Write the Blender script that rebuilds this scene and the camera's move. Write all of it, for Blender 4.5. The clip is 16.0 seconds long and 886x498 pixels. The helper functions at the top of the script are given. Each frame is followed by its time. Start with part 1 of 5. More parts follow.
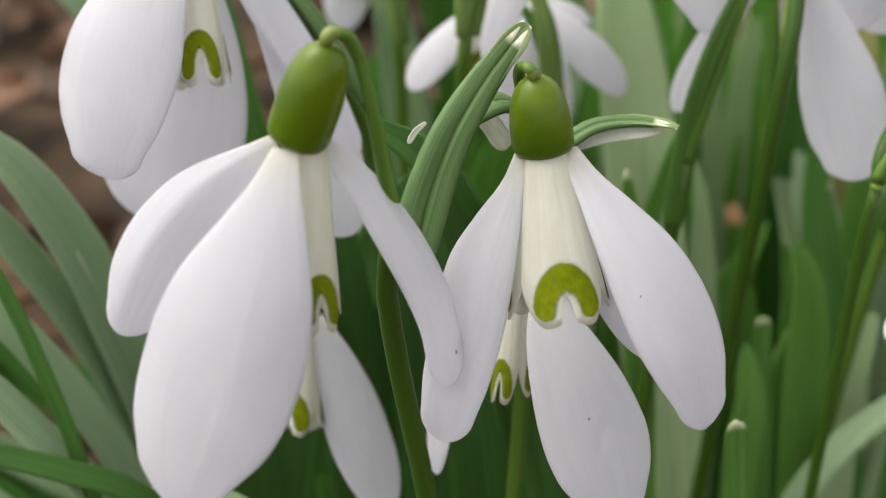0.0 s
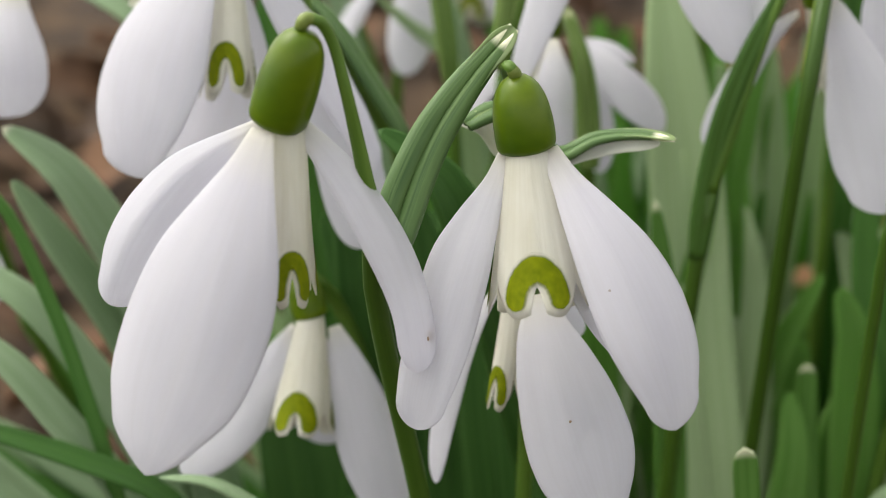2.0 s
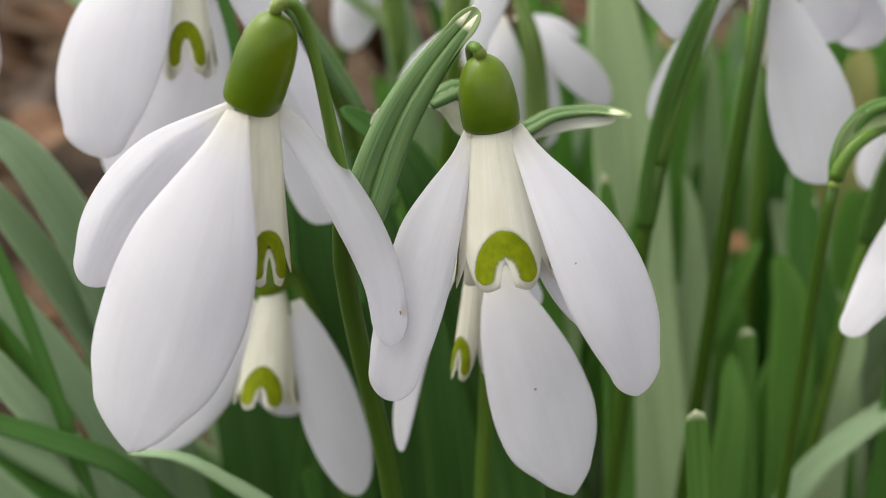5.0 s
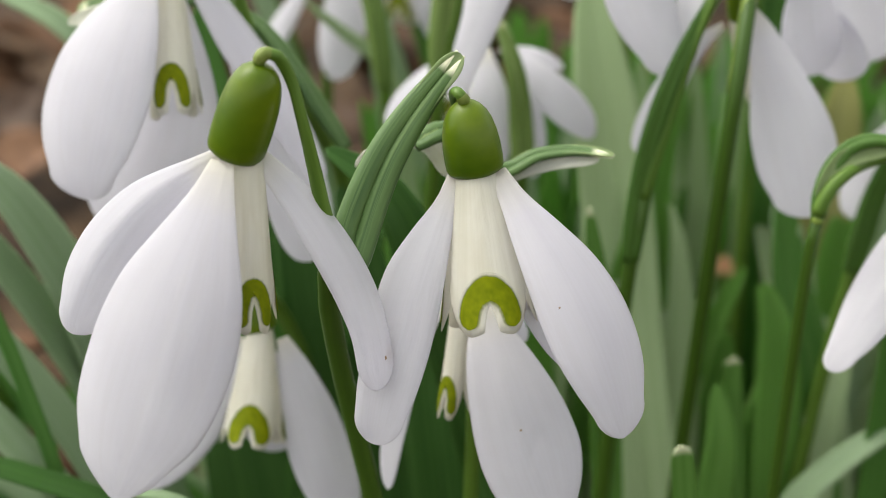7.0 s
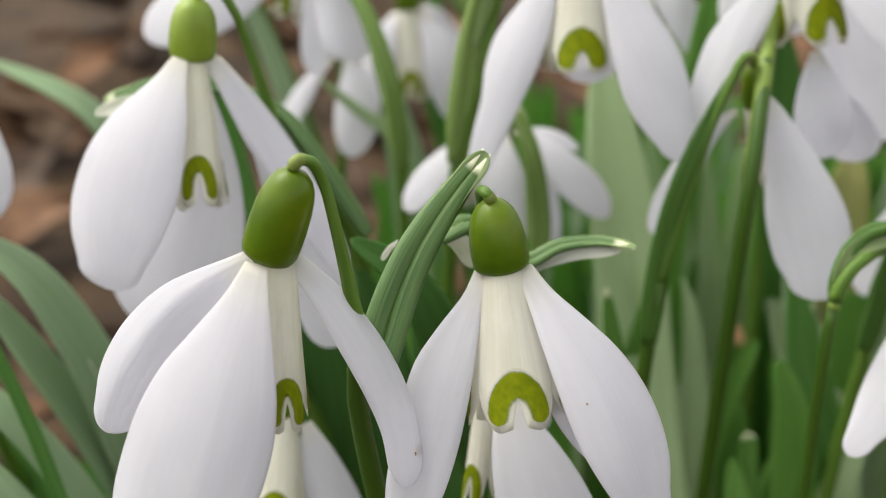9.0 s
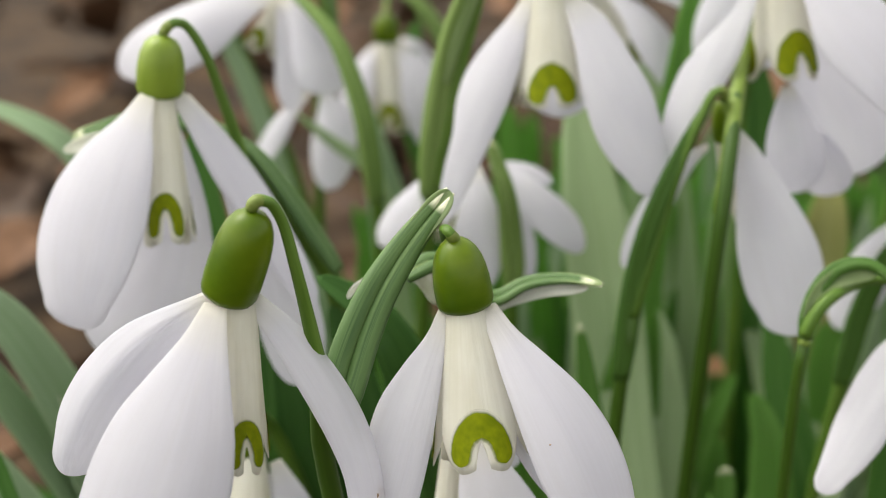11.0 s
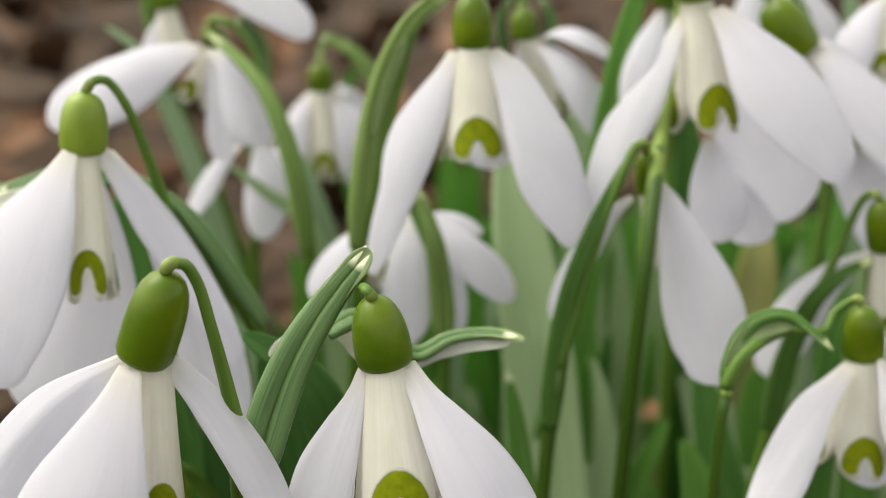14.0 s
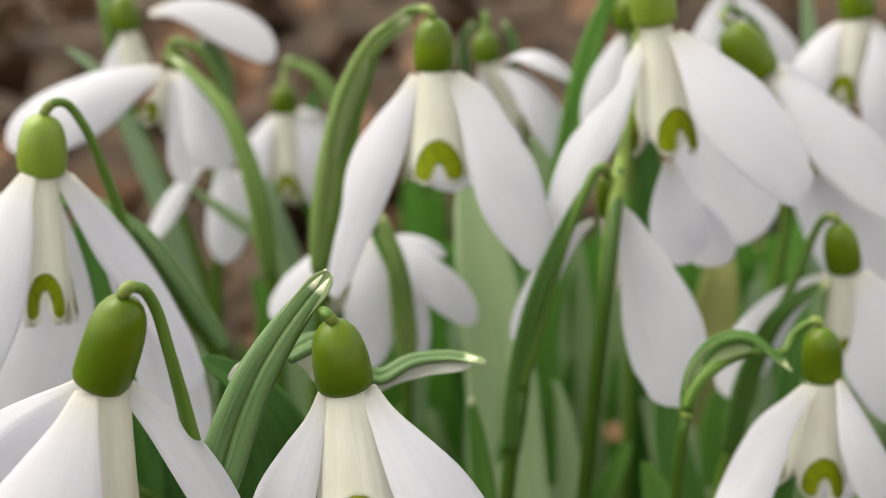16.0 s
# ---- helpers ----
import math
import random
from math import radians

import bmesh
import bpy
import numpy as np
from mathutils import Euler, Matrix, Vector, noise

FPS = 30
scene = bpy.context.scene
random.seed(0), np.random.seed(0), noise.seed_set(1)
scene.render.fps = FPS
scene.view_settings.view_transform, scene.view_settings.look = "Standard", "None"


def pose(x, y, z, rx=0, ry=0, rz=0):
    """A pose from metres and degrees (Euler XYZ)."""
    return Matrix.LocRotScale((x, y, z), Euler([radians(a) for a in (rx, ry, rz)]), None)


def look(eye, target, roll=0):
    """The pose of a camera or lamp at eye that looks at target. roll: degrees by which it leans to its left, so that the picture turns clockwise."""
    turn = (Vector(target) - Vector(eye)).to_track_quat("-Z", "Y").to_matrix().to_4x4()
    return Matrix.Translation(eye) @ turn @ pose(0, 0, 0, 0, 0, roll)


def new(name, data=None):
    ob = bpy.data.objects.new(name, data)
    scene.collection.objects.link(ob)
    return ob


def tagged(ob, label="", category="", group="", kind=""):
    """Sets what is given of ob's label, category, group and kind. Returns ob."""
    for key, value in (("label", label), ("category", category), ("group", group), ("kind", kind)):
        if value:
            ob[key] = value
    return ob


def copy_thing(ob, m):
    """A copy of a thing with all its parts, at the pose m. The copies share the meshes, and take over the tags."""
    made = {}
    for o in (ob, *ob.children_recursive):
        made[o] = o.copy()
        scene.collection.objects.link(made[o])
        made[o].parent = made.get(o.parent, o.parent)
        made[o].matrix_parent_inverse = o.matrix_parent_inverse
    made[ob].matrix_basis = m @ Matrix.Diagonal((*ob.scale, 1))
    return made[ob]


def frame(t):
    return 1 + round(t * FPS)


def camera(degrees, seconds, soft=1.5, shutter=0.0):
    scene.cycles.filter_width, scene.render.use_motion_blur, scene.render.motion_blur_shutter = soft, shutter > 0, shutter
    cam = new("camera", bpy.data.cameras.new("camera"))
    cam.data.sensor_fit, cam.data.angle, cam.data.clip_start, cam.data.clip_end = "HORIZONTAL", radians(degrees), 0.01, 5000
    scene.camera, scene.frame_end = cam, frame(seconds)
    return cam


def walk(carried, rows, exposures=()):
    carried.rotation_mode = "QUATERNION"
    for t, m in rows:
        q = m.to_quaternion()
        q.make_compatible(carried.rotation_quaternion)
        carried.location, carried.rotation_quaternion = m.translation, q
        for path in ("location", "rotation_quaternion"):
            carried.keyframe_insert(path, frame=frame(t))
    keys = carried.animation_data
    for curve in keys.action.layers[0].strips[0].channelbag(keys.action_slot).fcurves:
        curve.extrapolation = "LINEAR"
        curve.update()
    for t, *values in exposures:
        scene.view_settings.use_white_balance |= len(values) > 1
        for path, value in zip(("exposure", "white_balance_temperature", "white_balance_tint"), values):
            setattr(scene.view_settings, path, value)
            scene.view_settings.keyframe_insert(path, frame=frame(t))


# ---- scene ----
# ---- settings of light and lens ----
SKY, SUN = 0.32, 0.54
FOCUS, FSTOP = 0.128, 17.5
EXPOSURES = [(0, 0.22, 6900, 8), (4, 0.26, 6900, 7), (8, 0.25, 6900, 7), (11, 0.25, 6980, 7), (13.5, 0.27, 7050, 7), (16, 0.29, 7120, 7)]

# ---- camera and its walk ----
cam = camera(40.0, 16.0, soft=0.8)
cam.data.dof.use_dof = True
cam.data.dof.focus_distance = FOCUS
cam.data.dof.aperture_fstop = FSTOP
PATH = [
    (0, (0.00010, 0.00001, 0.18195), (-0.00154, 0.13233, 0.11133), 0.56),
    (0.5, (0.00346, -0.00115, 0.18196), (-0.00539, 0.13280, 0.11503), -0.20),
    (1, (0.00532, -0.00583, 0.17894), (-0.01082, 0.12917, 0.11559), -0.32),
    (1.5, (0.01512, -0.00624, 0.17489), (-0.00409, 0.12931, 0.11358), -0.37),
    (2, (0.01792, -0.00670, 0.17319), (-0.00244, 0.12966, 0.11409), -0.49),
    (2.5, (0.01676, -0.00696, 0.17397), (-0.00509, 0.12963, 0.11596), -0.62),
    (3, (0.01750, -0.00683, 0.17426), (-0.00449, 0.12981, 0.11642), -0.50),
    (3.5, (0.01256, -0.00789, 0.17478), (-0.00876, 0.12820, 0.11540), -0.60),
    (4, (0.01294, -0.00903, 0.17400), (-0.00101, 0.12671, 0.11172), 0.06),
    (6.5, (0.01309, -0.01097, 0.17891), (0.00403, 0.12486, 0.11592), 0.37),
    (7, (0.01355, -0.00930, 0.17950), (0.00447, 0.12695, 0.11743), 0.16),
    (7.5, (0.01216, -0.00937, 0.18193), (0.00325, 0.12769, 0.12162), 0.05),
    (8, (0.01125, -0.00954, 0.18256), (0.00224, 0.12802, 0.12343), -0.07),
    (8.5, (0.01015, -0.00947, 0.18480), (0.00132, 0.12857, 0.12679), -0.05),
    (11, (0.01377, -0.00790, 0.18676), (0.00528, 0.13167, 0.13247), -0.15),
    (11.5, (0.01538, -0.00745, 0.18834), (0.00789, 0.13254, 0.13497), -0.17),
    (12, (0.01532, -0.00753, 0.18849), (0.00801, 0.13261, 0.13553), -0.11),
    (12.5, (0.01697, -0.00710, 0.18847), (0.01077, 0.13342, 0.13636), -0.03),
    (13, (0.01687, -0.00741, 0.18995), (0.01173, 0.13325, 0.13810), 0.08),
    (13.5, (0.01683, -0.00694, 0.18907), (0.01281, 0.13410, 0.13816), 0.18),
    (14, (0.01771, -0.00760, 0.18944), (0.01468, 0.13369, 0.13914), 0.23),
    (14.5, (0.01899, -0.00728, 0.18988), (0.01774, 0.13442, 0.14068), 0.42),
    (15, (0.01881, -0.00700, 0.18964), (0.01851, 0.13501, 0.14133), 0.48),
    (15.5, (0.01820, -0.00704, 0.18979), (0.01879, 0.13506, 0.14174), 0.60),
    (16, (0.01845, -0.00751, 0.18964), (0.01946, 0.13467, 0.14184), 0.67),
]
walk(cam, [(t, look(eye, target, roll)) for t, eye, target, roll in PATH], EXPOSURES)

# ---- world, sun, exposure ----
world = bpy.data.worlds.new("overcast_sky")
scene.world = world
world.use_nodes = True
wn = world.node_tree.nodes
sky = wn.new("ShaderNodeTexSky")
sky.sky_type = "NISHITA"
sky.sun_disc = False
sky.sun_elevation, sky.sun_rotation = radians(60), radians(285)
sky.air_density, sky.dust_density = 1.0, 4.0
wn["Background"].inputs["Strength"].default_value = SKY
cloud = wn.new("ShaderNodeHueSaturation")
cloud.inputs["Saturation"].default_value = 0.18
world.node_tree.links.new(sky.outputs[0], cloud.inputs["Color"])
world.node_tree.links.new(cloud.outputs[0], wn["Background"].inputs["Color"])
sun_data = bpy.data.lights.new("sun", "SUN")
sun_data.energy, sun_data.angle, sun_data.color = SUN, radians(48), (1.0, 0.985, 0.97)
sun = new("sun", sun_data)
sun.matrix_world = look((-0.5, 0.12, 0.86), (0, 0, 0))

MM = 0.001


# ---- materials ----
def shader(name, base, rough=0.5, spec=0.4):
    m = bpy.data.materials.new(name)
    m.use_nodes = True
    p = m.node_tree.nodes["Principled BSDF"]
    p.inputs["Base Color"].default_value = (*base, 1)
    p.inputs["Roughness"].default_value = rough
    p.inputs["Specular IOR Level"].default_value = spec
    return m, m.node_tree.nodes, m.node_tree.links, p


def stretched(nodes, links, sx, sy, scale, detail=3.0, rand=True):
    """Noise over the UV of a blade: sx across, sy along."""
    uv = nodes.new("ShaderNodeUVMap")
    mp = nodes.new("ShaderNodeMapping")
    mp.inputs["Scale"].default_value = (sx, sy, 1)
    links.new(uv.outputs[0], mp.inputs["Vector"])
    if rand:
        info = nodes.new("ShaderNodeObjectInfo")
        mul = nodes.new("ShaderNodeMath")
        mul.operation = "MULTIPLY"
        mul.inputs[1].default_value = 37.0
        links.new(info.outputs["Random"], mul.inputs[0])
        links.new(mul.outputs[0], mp.inputs["Location"])
    n = nodes.new("ShaderNodeTexNoise")
    n.inputs["Scale"].default_value = scale
    n.inputs["Detail"].default_value = detail
    links.new(mp.outputs[0], n.inputs["Vector"])
    return n, uv


def ramp(nodes, links, source, stops):
    r = nodes.new("ShaderNodeValToRGB")
    r.color_ramp.elements[0].position, r.color_ramp.elements[0].color = stops[0][0], (*stops[0][1], 1)
    r.color_ramp.elements[1].position, r.color_ramp.elements[1].color = stops[-1][0], (*stops[-1][1], 1)
    for at, c in stops[1:-1]:
        e = r.color_ramp.elements.new(at)
        e.color = (*c, 1)
    links.new(source, r.inputs[0])
    return r


def bumped(nodes, links, p, source, strength, distance):
    b = nodes.new("ShaderNodeBump")
    b.inputs["Strength"].default_value = strength
    b.inputs["Distance"].default_value = distance
    links.new(source, b.inputs["Height"])
    links.new(b.outputs[0], p.inputs["Normal"])
    return b


def thin(m, nodes, links, p, colour_socket, colour, share):
    """Lets a share of the light through a petal or a blade."""
    tr = nodes.new("ShaderNodeBsdfTranslucent")
    tr.inputs["Color"].default_value = (*colour, 1)
    if colour_socket:
        links.new(colour_socket, tr.inputs["Color"])
    mix = nodes.new("ShaderNodeMixShader")
    mix.inputs[0].default_value = share
    links.new(p.outputs[0], mix.inputs[1])
    links.new(tr.outputs[0], mix.inputs[2])
    links.new(mix.outputs[0], nodes["Material Output"].inputs["Surface"])


def petal_material(name, light, dark, veins, share, lines_share, claw=None):
    m, n, l, p = shader(name, light, 0.52, 0.25)
    fine, uv = stretched(n, l, 26, 1.2, 1.0, 2.0)
    broad, _ = stretched(n, l, 2.2, 2.6, 1.0, 2.0)
    c = ramp(n, l, broad.outputs[0], [(0.3, dark), (0.62, light)])
    lines = n.new("ShaderNodeMix")
    lines.data_type, lines.blend_type = "RGBA", "MULTIPLY"
    lines.inputs["Factor"].default_value = lines_share
    streak = ramp(n, l, fine.outputs[0], [(0.35, (0.82, 0.8, 0.74)), (0.6, (1, 1, 1))])
    l.new(c.outputs[0], lines.inputs["A"])
    l.new(streak.outputs[0], lines.inputs["B"])
    out = lines.outputs["Result"]
    if claw:
        # the narrow foot of a petal is cream, tinged with green
        sep = n.new("ShaderNodeSeparateXYZ")
        l.new(uv.outputs[0], sep.inputs[0])
        foot = ramp(n, l, sep.outputs["Y"], [(0.0, (0.6, 0.6, 0.6)), (0.03, (0.3, 0.3, 0.3)), (0.1, (0, 0, 0))])
        tinge = n.new("ShaderNodeMix")
        tinge.data_type = "RGBA"
        l.new(foot.outputs[0], tinge.inputs["Factor"])
        l.new(out, tinge.inputs["A"])
        tinge.inputs["B"].default_value = (*claw, 1)
        out = tinge.outputs["Result"]
    l.new(out, p.inputs["Base Color"])
    b = bumped(n, l, p, fine.outputs[0], veins, 0.0003)
    ripple, _ = stretched(n, l, 9.0, 6.0, 1.0, 4.0)
    b2 = n.new("ShaderNodeBump")
    b2.inputs["Strength"].default_value, b2.inputs["Distance"].default_value = 0.42, 0.0005
    l.new(ripple.outputs[0], b2.inputs["Height"])
    l.new(b2.outputs[0], b.inputs["Normal"])
    thin(m, n, l, p, out, light, share)
    return m


def green_material(name, dark, light, rough, across, along, share=0.0, tip=None, spec=0.4, tip_at=0.93):
    m, n, l, p = shader(name, light, rough, spec)
    grain, uv = stretched(n, l, across, along, 1.0, 4.0)
    c = ramp(n, l, grain.outputs[0], [(0.3, dark), (0.7, light)])
    out = c.outputs[0]
    if tip:
        sep = n.new("ShaderNodeSeparateXYZ")
        l.new(uv.outputs[0], sep.inputs[0])
        r = ramp(n, l, sep.outputs["Y"], [(tip_at - 0.015, (0, 0, 0)), (tip_at + 0.02, (1, 1, 1))])
        mix = n.new("ShaderNodeMix")
        mix.data_type = "RGBA"
        l.new(r.outputs[0], mix.inputs["Factor"])
        l.new(c.outputs[0], mix.inputs["A"])
        mix.inputs["B"].default_value = (*tip, 1)
        out = mix.outputs["Result"]
    l.new(out, p.inputs["Base Color"])
    bumped(n, l, p, grain.outputs[0], 0.35, 0.0003)
    if share:
        thin(m, n, l, p, out, light, share)
    return m


def mark_material():
    """Green that bleeds out into the petal at its rim, along the veins."""
    m, n, l, p = shader("green_petal_mark", (0.09, 0.12, 0.003), 0.6, 0.06)
    grain, uv = stretched(n, l, 3, 9, 1.0, 3.0)
    c = ramp(n, l, grain.outputs[0], [(0.3, (0.095, 0.125, 0.002)), (0.7, (0.15, 0.175, 0.003))])
    l.new(c.outputs[0], p.inputs["Base Color"])
    sep = n.new("ShaderNodeSeparateXYZ")
    l.new(uv.outputs[0], sep.inputs[0])
    fine, _ = stretched(n, l, 1.0, 16, 1.0, 2.0)
    wob = n.new("ShaderNodeMath")
    wob.operation, wob.inputs[1].default_value = "MULTIPLY_ADD", 0.10
    l.new(fine.outputs[0], wob.inputs[0])
    l.new(sep.outputs["X"], wob.inputs[2])
    rim = ramp(n, l, wob.outputs[0], [(0.04, (0, 0, 0)), (0.2, (1, 1, 1)), (0.9, (1, 1, 1)), (1.0, (0.1, 0.1, 0.1))])
    clear = n.new("ShaderNodeBsdfTransparent")
    mix = n.new("ShaderNodeMixShader")
    l.new(rim.outputs[0], mix.inputs[0])
    l.new(clear.outputs[0], mix.inputs[1])
    l.new(p.outputs[0], mix.inputs[2])
    l.new(mix.outputs[0], n["Material Output"].inputs["Surface"])
    return m


PETAL = petal_material("white_petal", (0.835, 0.828, 0.872), (0.79, 0.782, 0.832), 0.1, 0.66, 0.09, (0.86, 0.83, 0.68))
INNER = petal_material("cream_inner_petal", (0.85, 0.84, 0.775), (0.79, 0.775, 0.69), 0.2, 0.6, 0.16)
MARK = mark_material()
OVARY = green_material("ovary_green", (0.042, 0.088, 0.002), (0.118, 0.17, 0.005), 0.3, 2.2, 1.4, spec=0.25)
OVARY_LIGHT = green_material("yellow_green_ovary", (0.14, 0.21, 0.016), (0.20, 0.28, 0.03), 0.38, 7, 1.3, spec=0.4)
STEM = green_material("stem_green", (0.05, 0.11, 0.010), (0.10, 0.18, 0.025), 0.45, 6, 1.5, spec=0.3)
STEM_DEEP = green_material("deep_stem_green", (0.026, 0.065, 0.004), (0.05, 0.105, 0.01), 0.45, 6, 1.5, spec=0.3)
KEEL = green_material("spathe_keel_green", (0.04, 0.092, 0.024), (0.105, 0.182, 0.056), 0.5, 6, 2, tip=(0.8, 0.8, 0.58), spec=0.3, tip_at=0.91)
KEEL_DEEP = green_material("deep_spathe_keel", (0.028, 0.08, 0.008), (0.075, 0.16, 0.028), 0.5, 9, 1.0, tip=(0.62, 0.64, 0.36), spec=0.25)
KEEL_PALE = green_material("pale_spathe_keel", (0.075, 0.15, 0.022), (0.23, 0.32, 0.10), 0.5, 6, 0.7, tip=(0.6, 0.62, 0.36), spec=0.25)
MEMBRANE = petal_material("papery_membrane", (0.36, 0.46, 0.23), (0.26, 0.36, 0.15), 0.5, 0.45, 0.3)
MEMBRANE_WHITE = petal_material("white_papery_membrane", (0.78, 0.79, 0.72), (0.66, 0.68, 0.56), 0.4, 0.45, 0.3)
LEAF = green_material("glaucous_leaf", (0.125, 0.30, 0.052), (0.215, 0.415, 0.10), 0.55, 14, 1.0, 0.52, spec=0.22)
LEAF_PALE = green_material("pale_glaucous_leaf", (0.325, 0.45, 0.22), (0.43, 0.555, 0.315), 0.55, 12, 1.0, 0.3, spec=0.22)
LEAF_BLUE = green_material("blue_green_leaf", (0.24, 0.355, 0.19), (0.33, 0.445, 0.27), 0.55, 12, 1.0, 0.3, spec=0.25)
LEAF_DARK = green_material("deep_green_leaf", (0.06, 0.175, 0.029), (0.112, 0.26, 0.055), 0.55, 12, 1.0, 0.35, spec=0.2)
# darker leaf green, with the shade behind the front flowers put into it
LEAF_SHADED = green_material("leaf_with_painted_shade", (0.034, 0.105, 0.018), (0.064, 0.155, 0.032), 0.5, 12, 1.0, 0.3, spec=0.2)
LEAF_TIP = green_material("pale_tip_leaf", (0.07, 0.18, 0.025), (0.12, 0.26, 0.055), 0.55, 10, 1.0, 0.2, tip=(0.6, 0.64, 0.42), spec=0.22, tip_at=0.94)
LEAF_BLUE_TIP = green_material("pale_tipped_blue_green_leaf", (0.24, 0.355, 0.19), (0.33, 0.445, 0.27), 0.55, 12, 1.0, 0.3, tip=(0.66, 0.66, 0.5), spec=0.25, tip_at=0.96)
BROWN_SPOT = green_material("brown_bruise", (0.30, 0.20, 0.12), (0.42, 0.30, 0.18), 0.6, 4, 4)
LEAF_BROWN = green_material("brown_tip_leaf", (0.07, 0.18, 0.025), (0.12, 0.26, 0.055), 0.55, 10, 1.0, 0.2, tip=(0.8, 0.47, 0.28), spec=0.22, tip_at=0.84)
KNOB = green_material("stalk_knob_green", (0.12, 0.17, 0.025), (0.2, 0.25, 0.06), 0.5, 4, 2)
LEAF_DRY = green_material("withered_leaf", (0.28, 0.29, 0.09), (0.40, 0.39, 0.17), 0.65, 8, 1.5, 0.3, spec=0.2)
SHEATH = green_material("pale_sheath", (0.11, 0.18, 0.02), (0.19, 0.26, 0.045), 0.55, 8, 1)


def soil_material():
    m, n, l, p = shader("humus_soil", (0.06, 0.04, 0.03), 0.85, 0.2)
    co = n.new("ShaderNodeTexCoord")
    a = n.new("ShaderNodeTexNoise")
    a.inputs["Scale"].default_value, a.inputs["Detail"].default_value = 22.0, 5.0
    b = n.new("ShaderNodeTexNoise")
    b.inputs["Scale"].default_value, b.inputs["Detail"].default_value = 260.0, 6.0
    l.new(co.outputs["Object"], a.inputs["Vector"])
    l.new(co.outputs["Object"], b.inputs["Vector"])
    mx = n.new("ShaderNodeMath")
    mx.operation = "MULTIPLY_ADD"
    mx.inputs[1].default_value = 0.45
    l.new(b.outputs[0], mx.inputs[0])
    sc = n.new("ShaderNodeMath")
    sc.operation = "MULTIPLY"
    sc.inputs[1].default_value = 0.6
    l.new(a.outputs[0], sc.inputs[0])
    l.new(sc.outputs[0], mx.inputs[2])
    c = ramp(n, l, mx.outputs[0], [(0.36, (0.010, 0.006, 0.004)), (0.54, (0.046, 0.027, 0.013)), (0.72, (0.133, 0.08, 0.042))])
    l.new(c.outputs[0], p.inputs["Base Color"])
    bumped(n, l, p, b.outputs[0], 0.8, 0.004)
    return m


def litter_material():
    m, n, l, p = shader("dead_leaf_brown", (0.2, 0.12, 0.07), 0.7, 0.25)
    info = n.new("ShaderNodeObjectInfo")
    geo = n.new("ShaderNodeNewGeometry")
    add = n.new("ShaderNodeMath")
    add.operation = "ADD"
    l.new(info.outputs["Random"], add.inputs[0])
    l.new(geo.outputs["Random Per Island"], add.inputs[1])
    fr = n.new("ShaderNodeMath")
    fr.operation = "FRACT"
    l.new(add.outputs[0], fr.inputs[0])
    c = ramp(n, l, fr.outputs[0], [(0.0, (0.03, 0.0175, 0.01)), (0.5, (0.106, 0.054, 0.026)), (1.0, (0.215, 0.114, 0.06))])
    veins, uv = stretched(n, l, 9, 9, 1.0, 5.0)
    mul = n.new("ShaderNodeMix")
    mul.data_type, mul.blend_type = "RGBA", "MULTIPLY"
    mul.inputs["Factor"].default_value = 0.8
    l.new(c.outputs[0], mul.inputs["A"])
    v = ramp(n, l, veins.outputs[0], [(0.3, (0.45, 0.4, 0.38)), (0.65, (1, 1, 1))])
    l.new(v.outputs[0], mul.inputs["B"])
    l.new(mul.outputs["Result"], p.inputs["Base Color"])
    bumped(n, l, p, veins.outputs[0], 0.5, 0.001)
    return m


SOIL = soil_material()
LITTER = litter_material()


# ---- mesh helpers (all lengths in millimetres) ----
def part(name, bm, material, parent, label=""):
    me = bpy.data.meshes.new(name)
    bm.to_mesh(me)
    bm.free()
    for f in me.polygons:
        f.use_smooth = True
    me.materials.append(material)
    ob = new(name, me)
    if parent:
        ob.parent = parent
        ob.matrix_parent_inverse = Matrix.Translation(-parent.location)
    if label:
        ob["label"] = label
    return ob


def curve(pts):
    """A smooth centripetal curve through the given points, as a function of u from 0 to 1, even in length."""
    pts = [Vector(p) for p in pts]
    if len(pts) == 2:
        return lambda u: pts[0].lerp(pts[1], u)
    q = [2 * pts[0] - pts[1], *pts, 2 * pts[-1] - pts[-2]]
    knots = [0.0]
    for a, b in zip(q, q[1:]):
        knots.append(knots[-1] + math.sqrt(max((b - a).length, 1e-6)))
    lengths = [0.0]
    for a, b in zip(pts, pts[1:]):
        lengths.append(lengths[-1] + (b - a).length)

    def at(u):
        goal = min(max(u, 0.0), 1.0) * lengths[-1]
        i = 0
        while i < len(pts) - 2 and goal > lengths[i + 1]:
            i += 1
        f = (goal - lengths[i]) / (lengths[i + 1] - lengths[i])
        t0, t1, t2, t3 = knots[i : i + 4]
        p0, p1, p2, p3 = q[i : i + 4]
        t = t1 + (t2 - t1) * f
        a1 = p0.lerp(p1, (t - t0) / (t1 - t0))
        a2 = p1.lerp(p2, (t - t1) / (t2 - t1))
        a3 = p2.lerp(p3, (t - t2) / (t3 - t2))
        b1 = a1.lerp(a2, (t - t0) / (t2 - t0))
        b2 = a2.lerp(a3, (t - t1) / (t3 - t1))
        return b1.lerp(b2, (t - t1) / (t2 - t1))

    return at


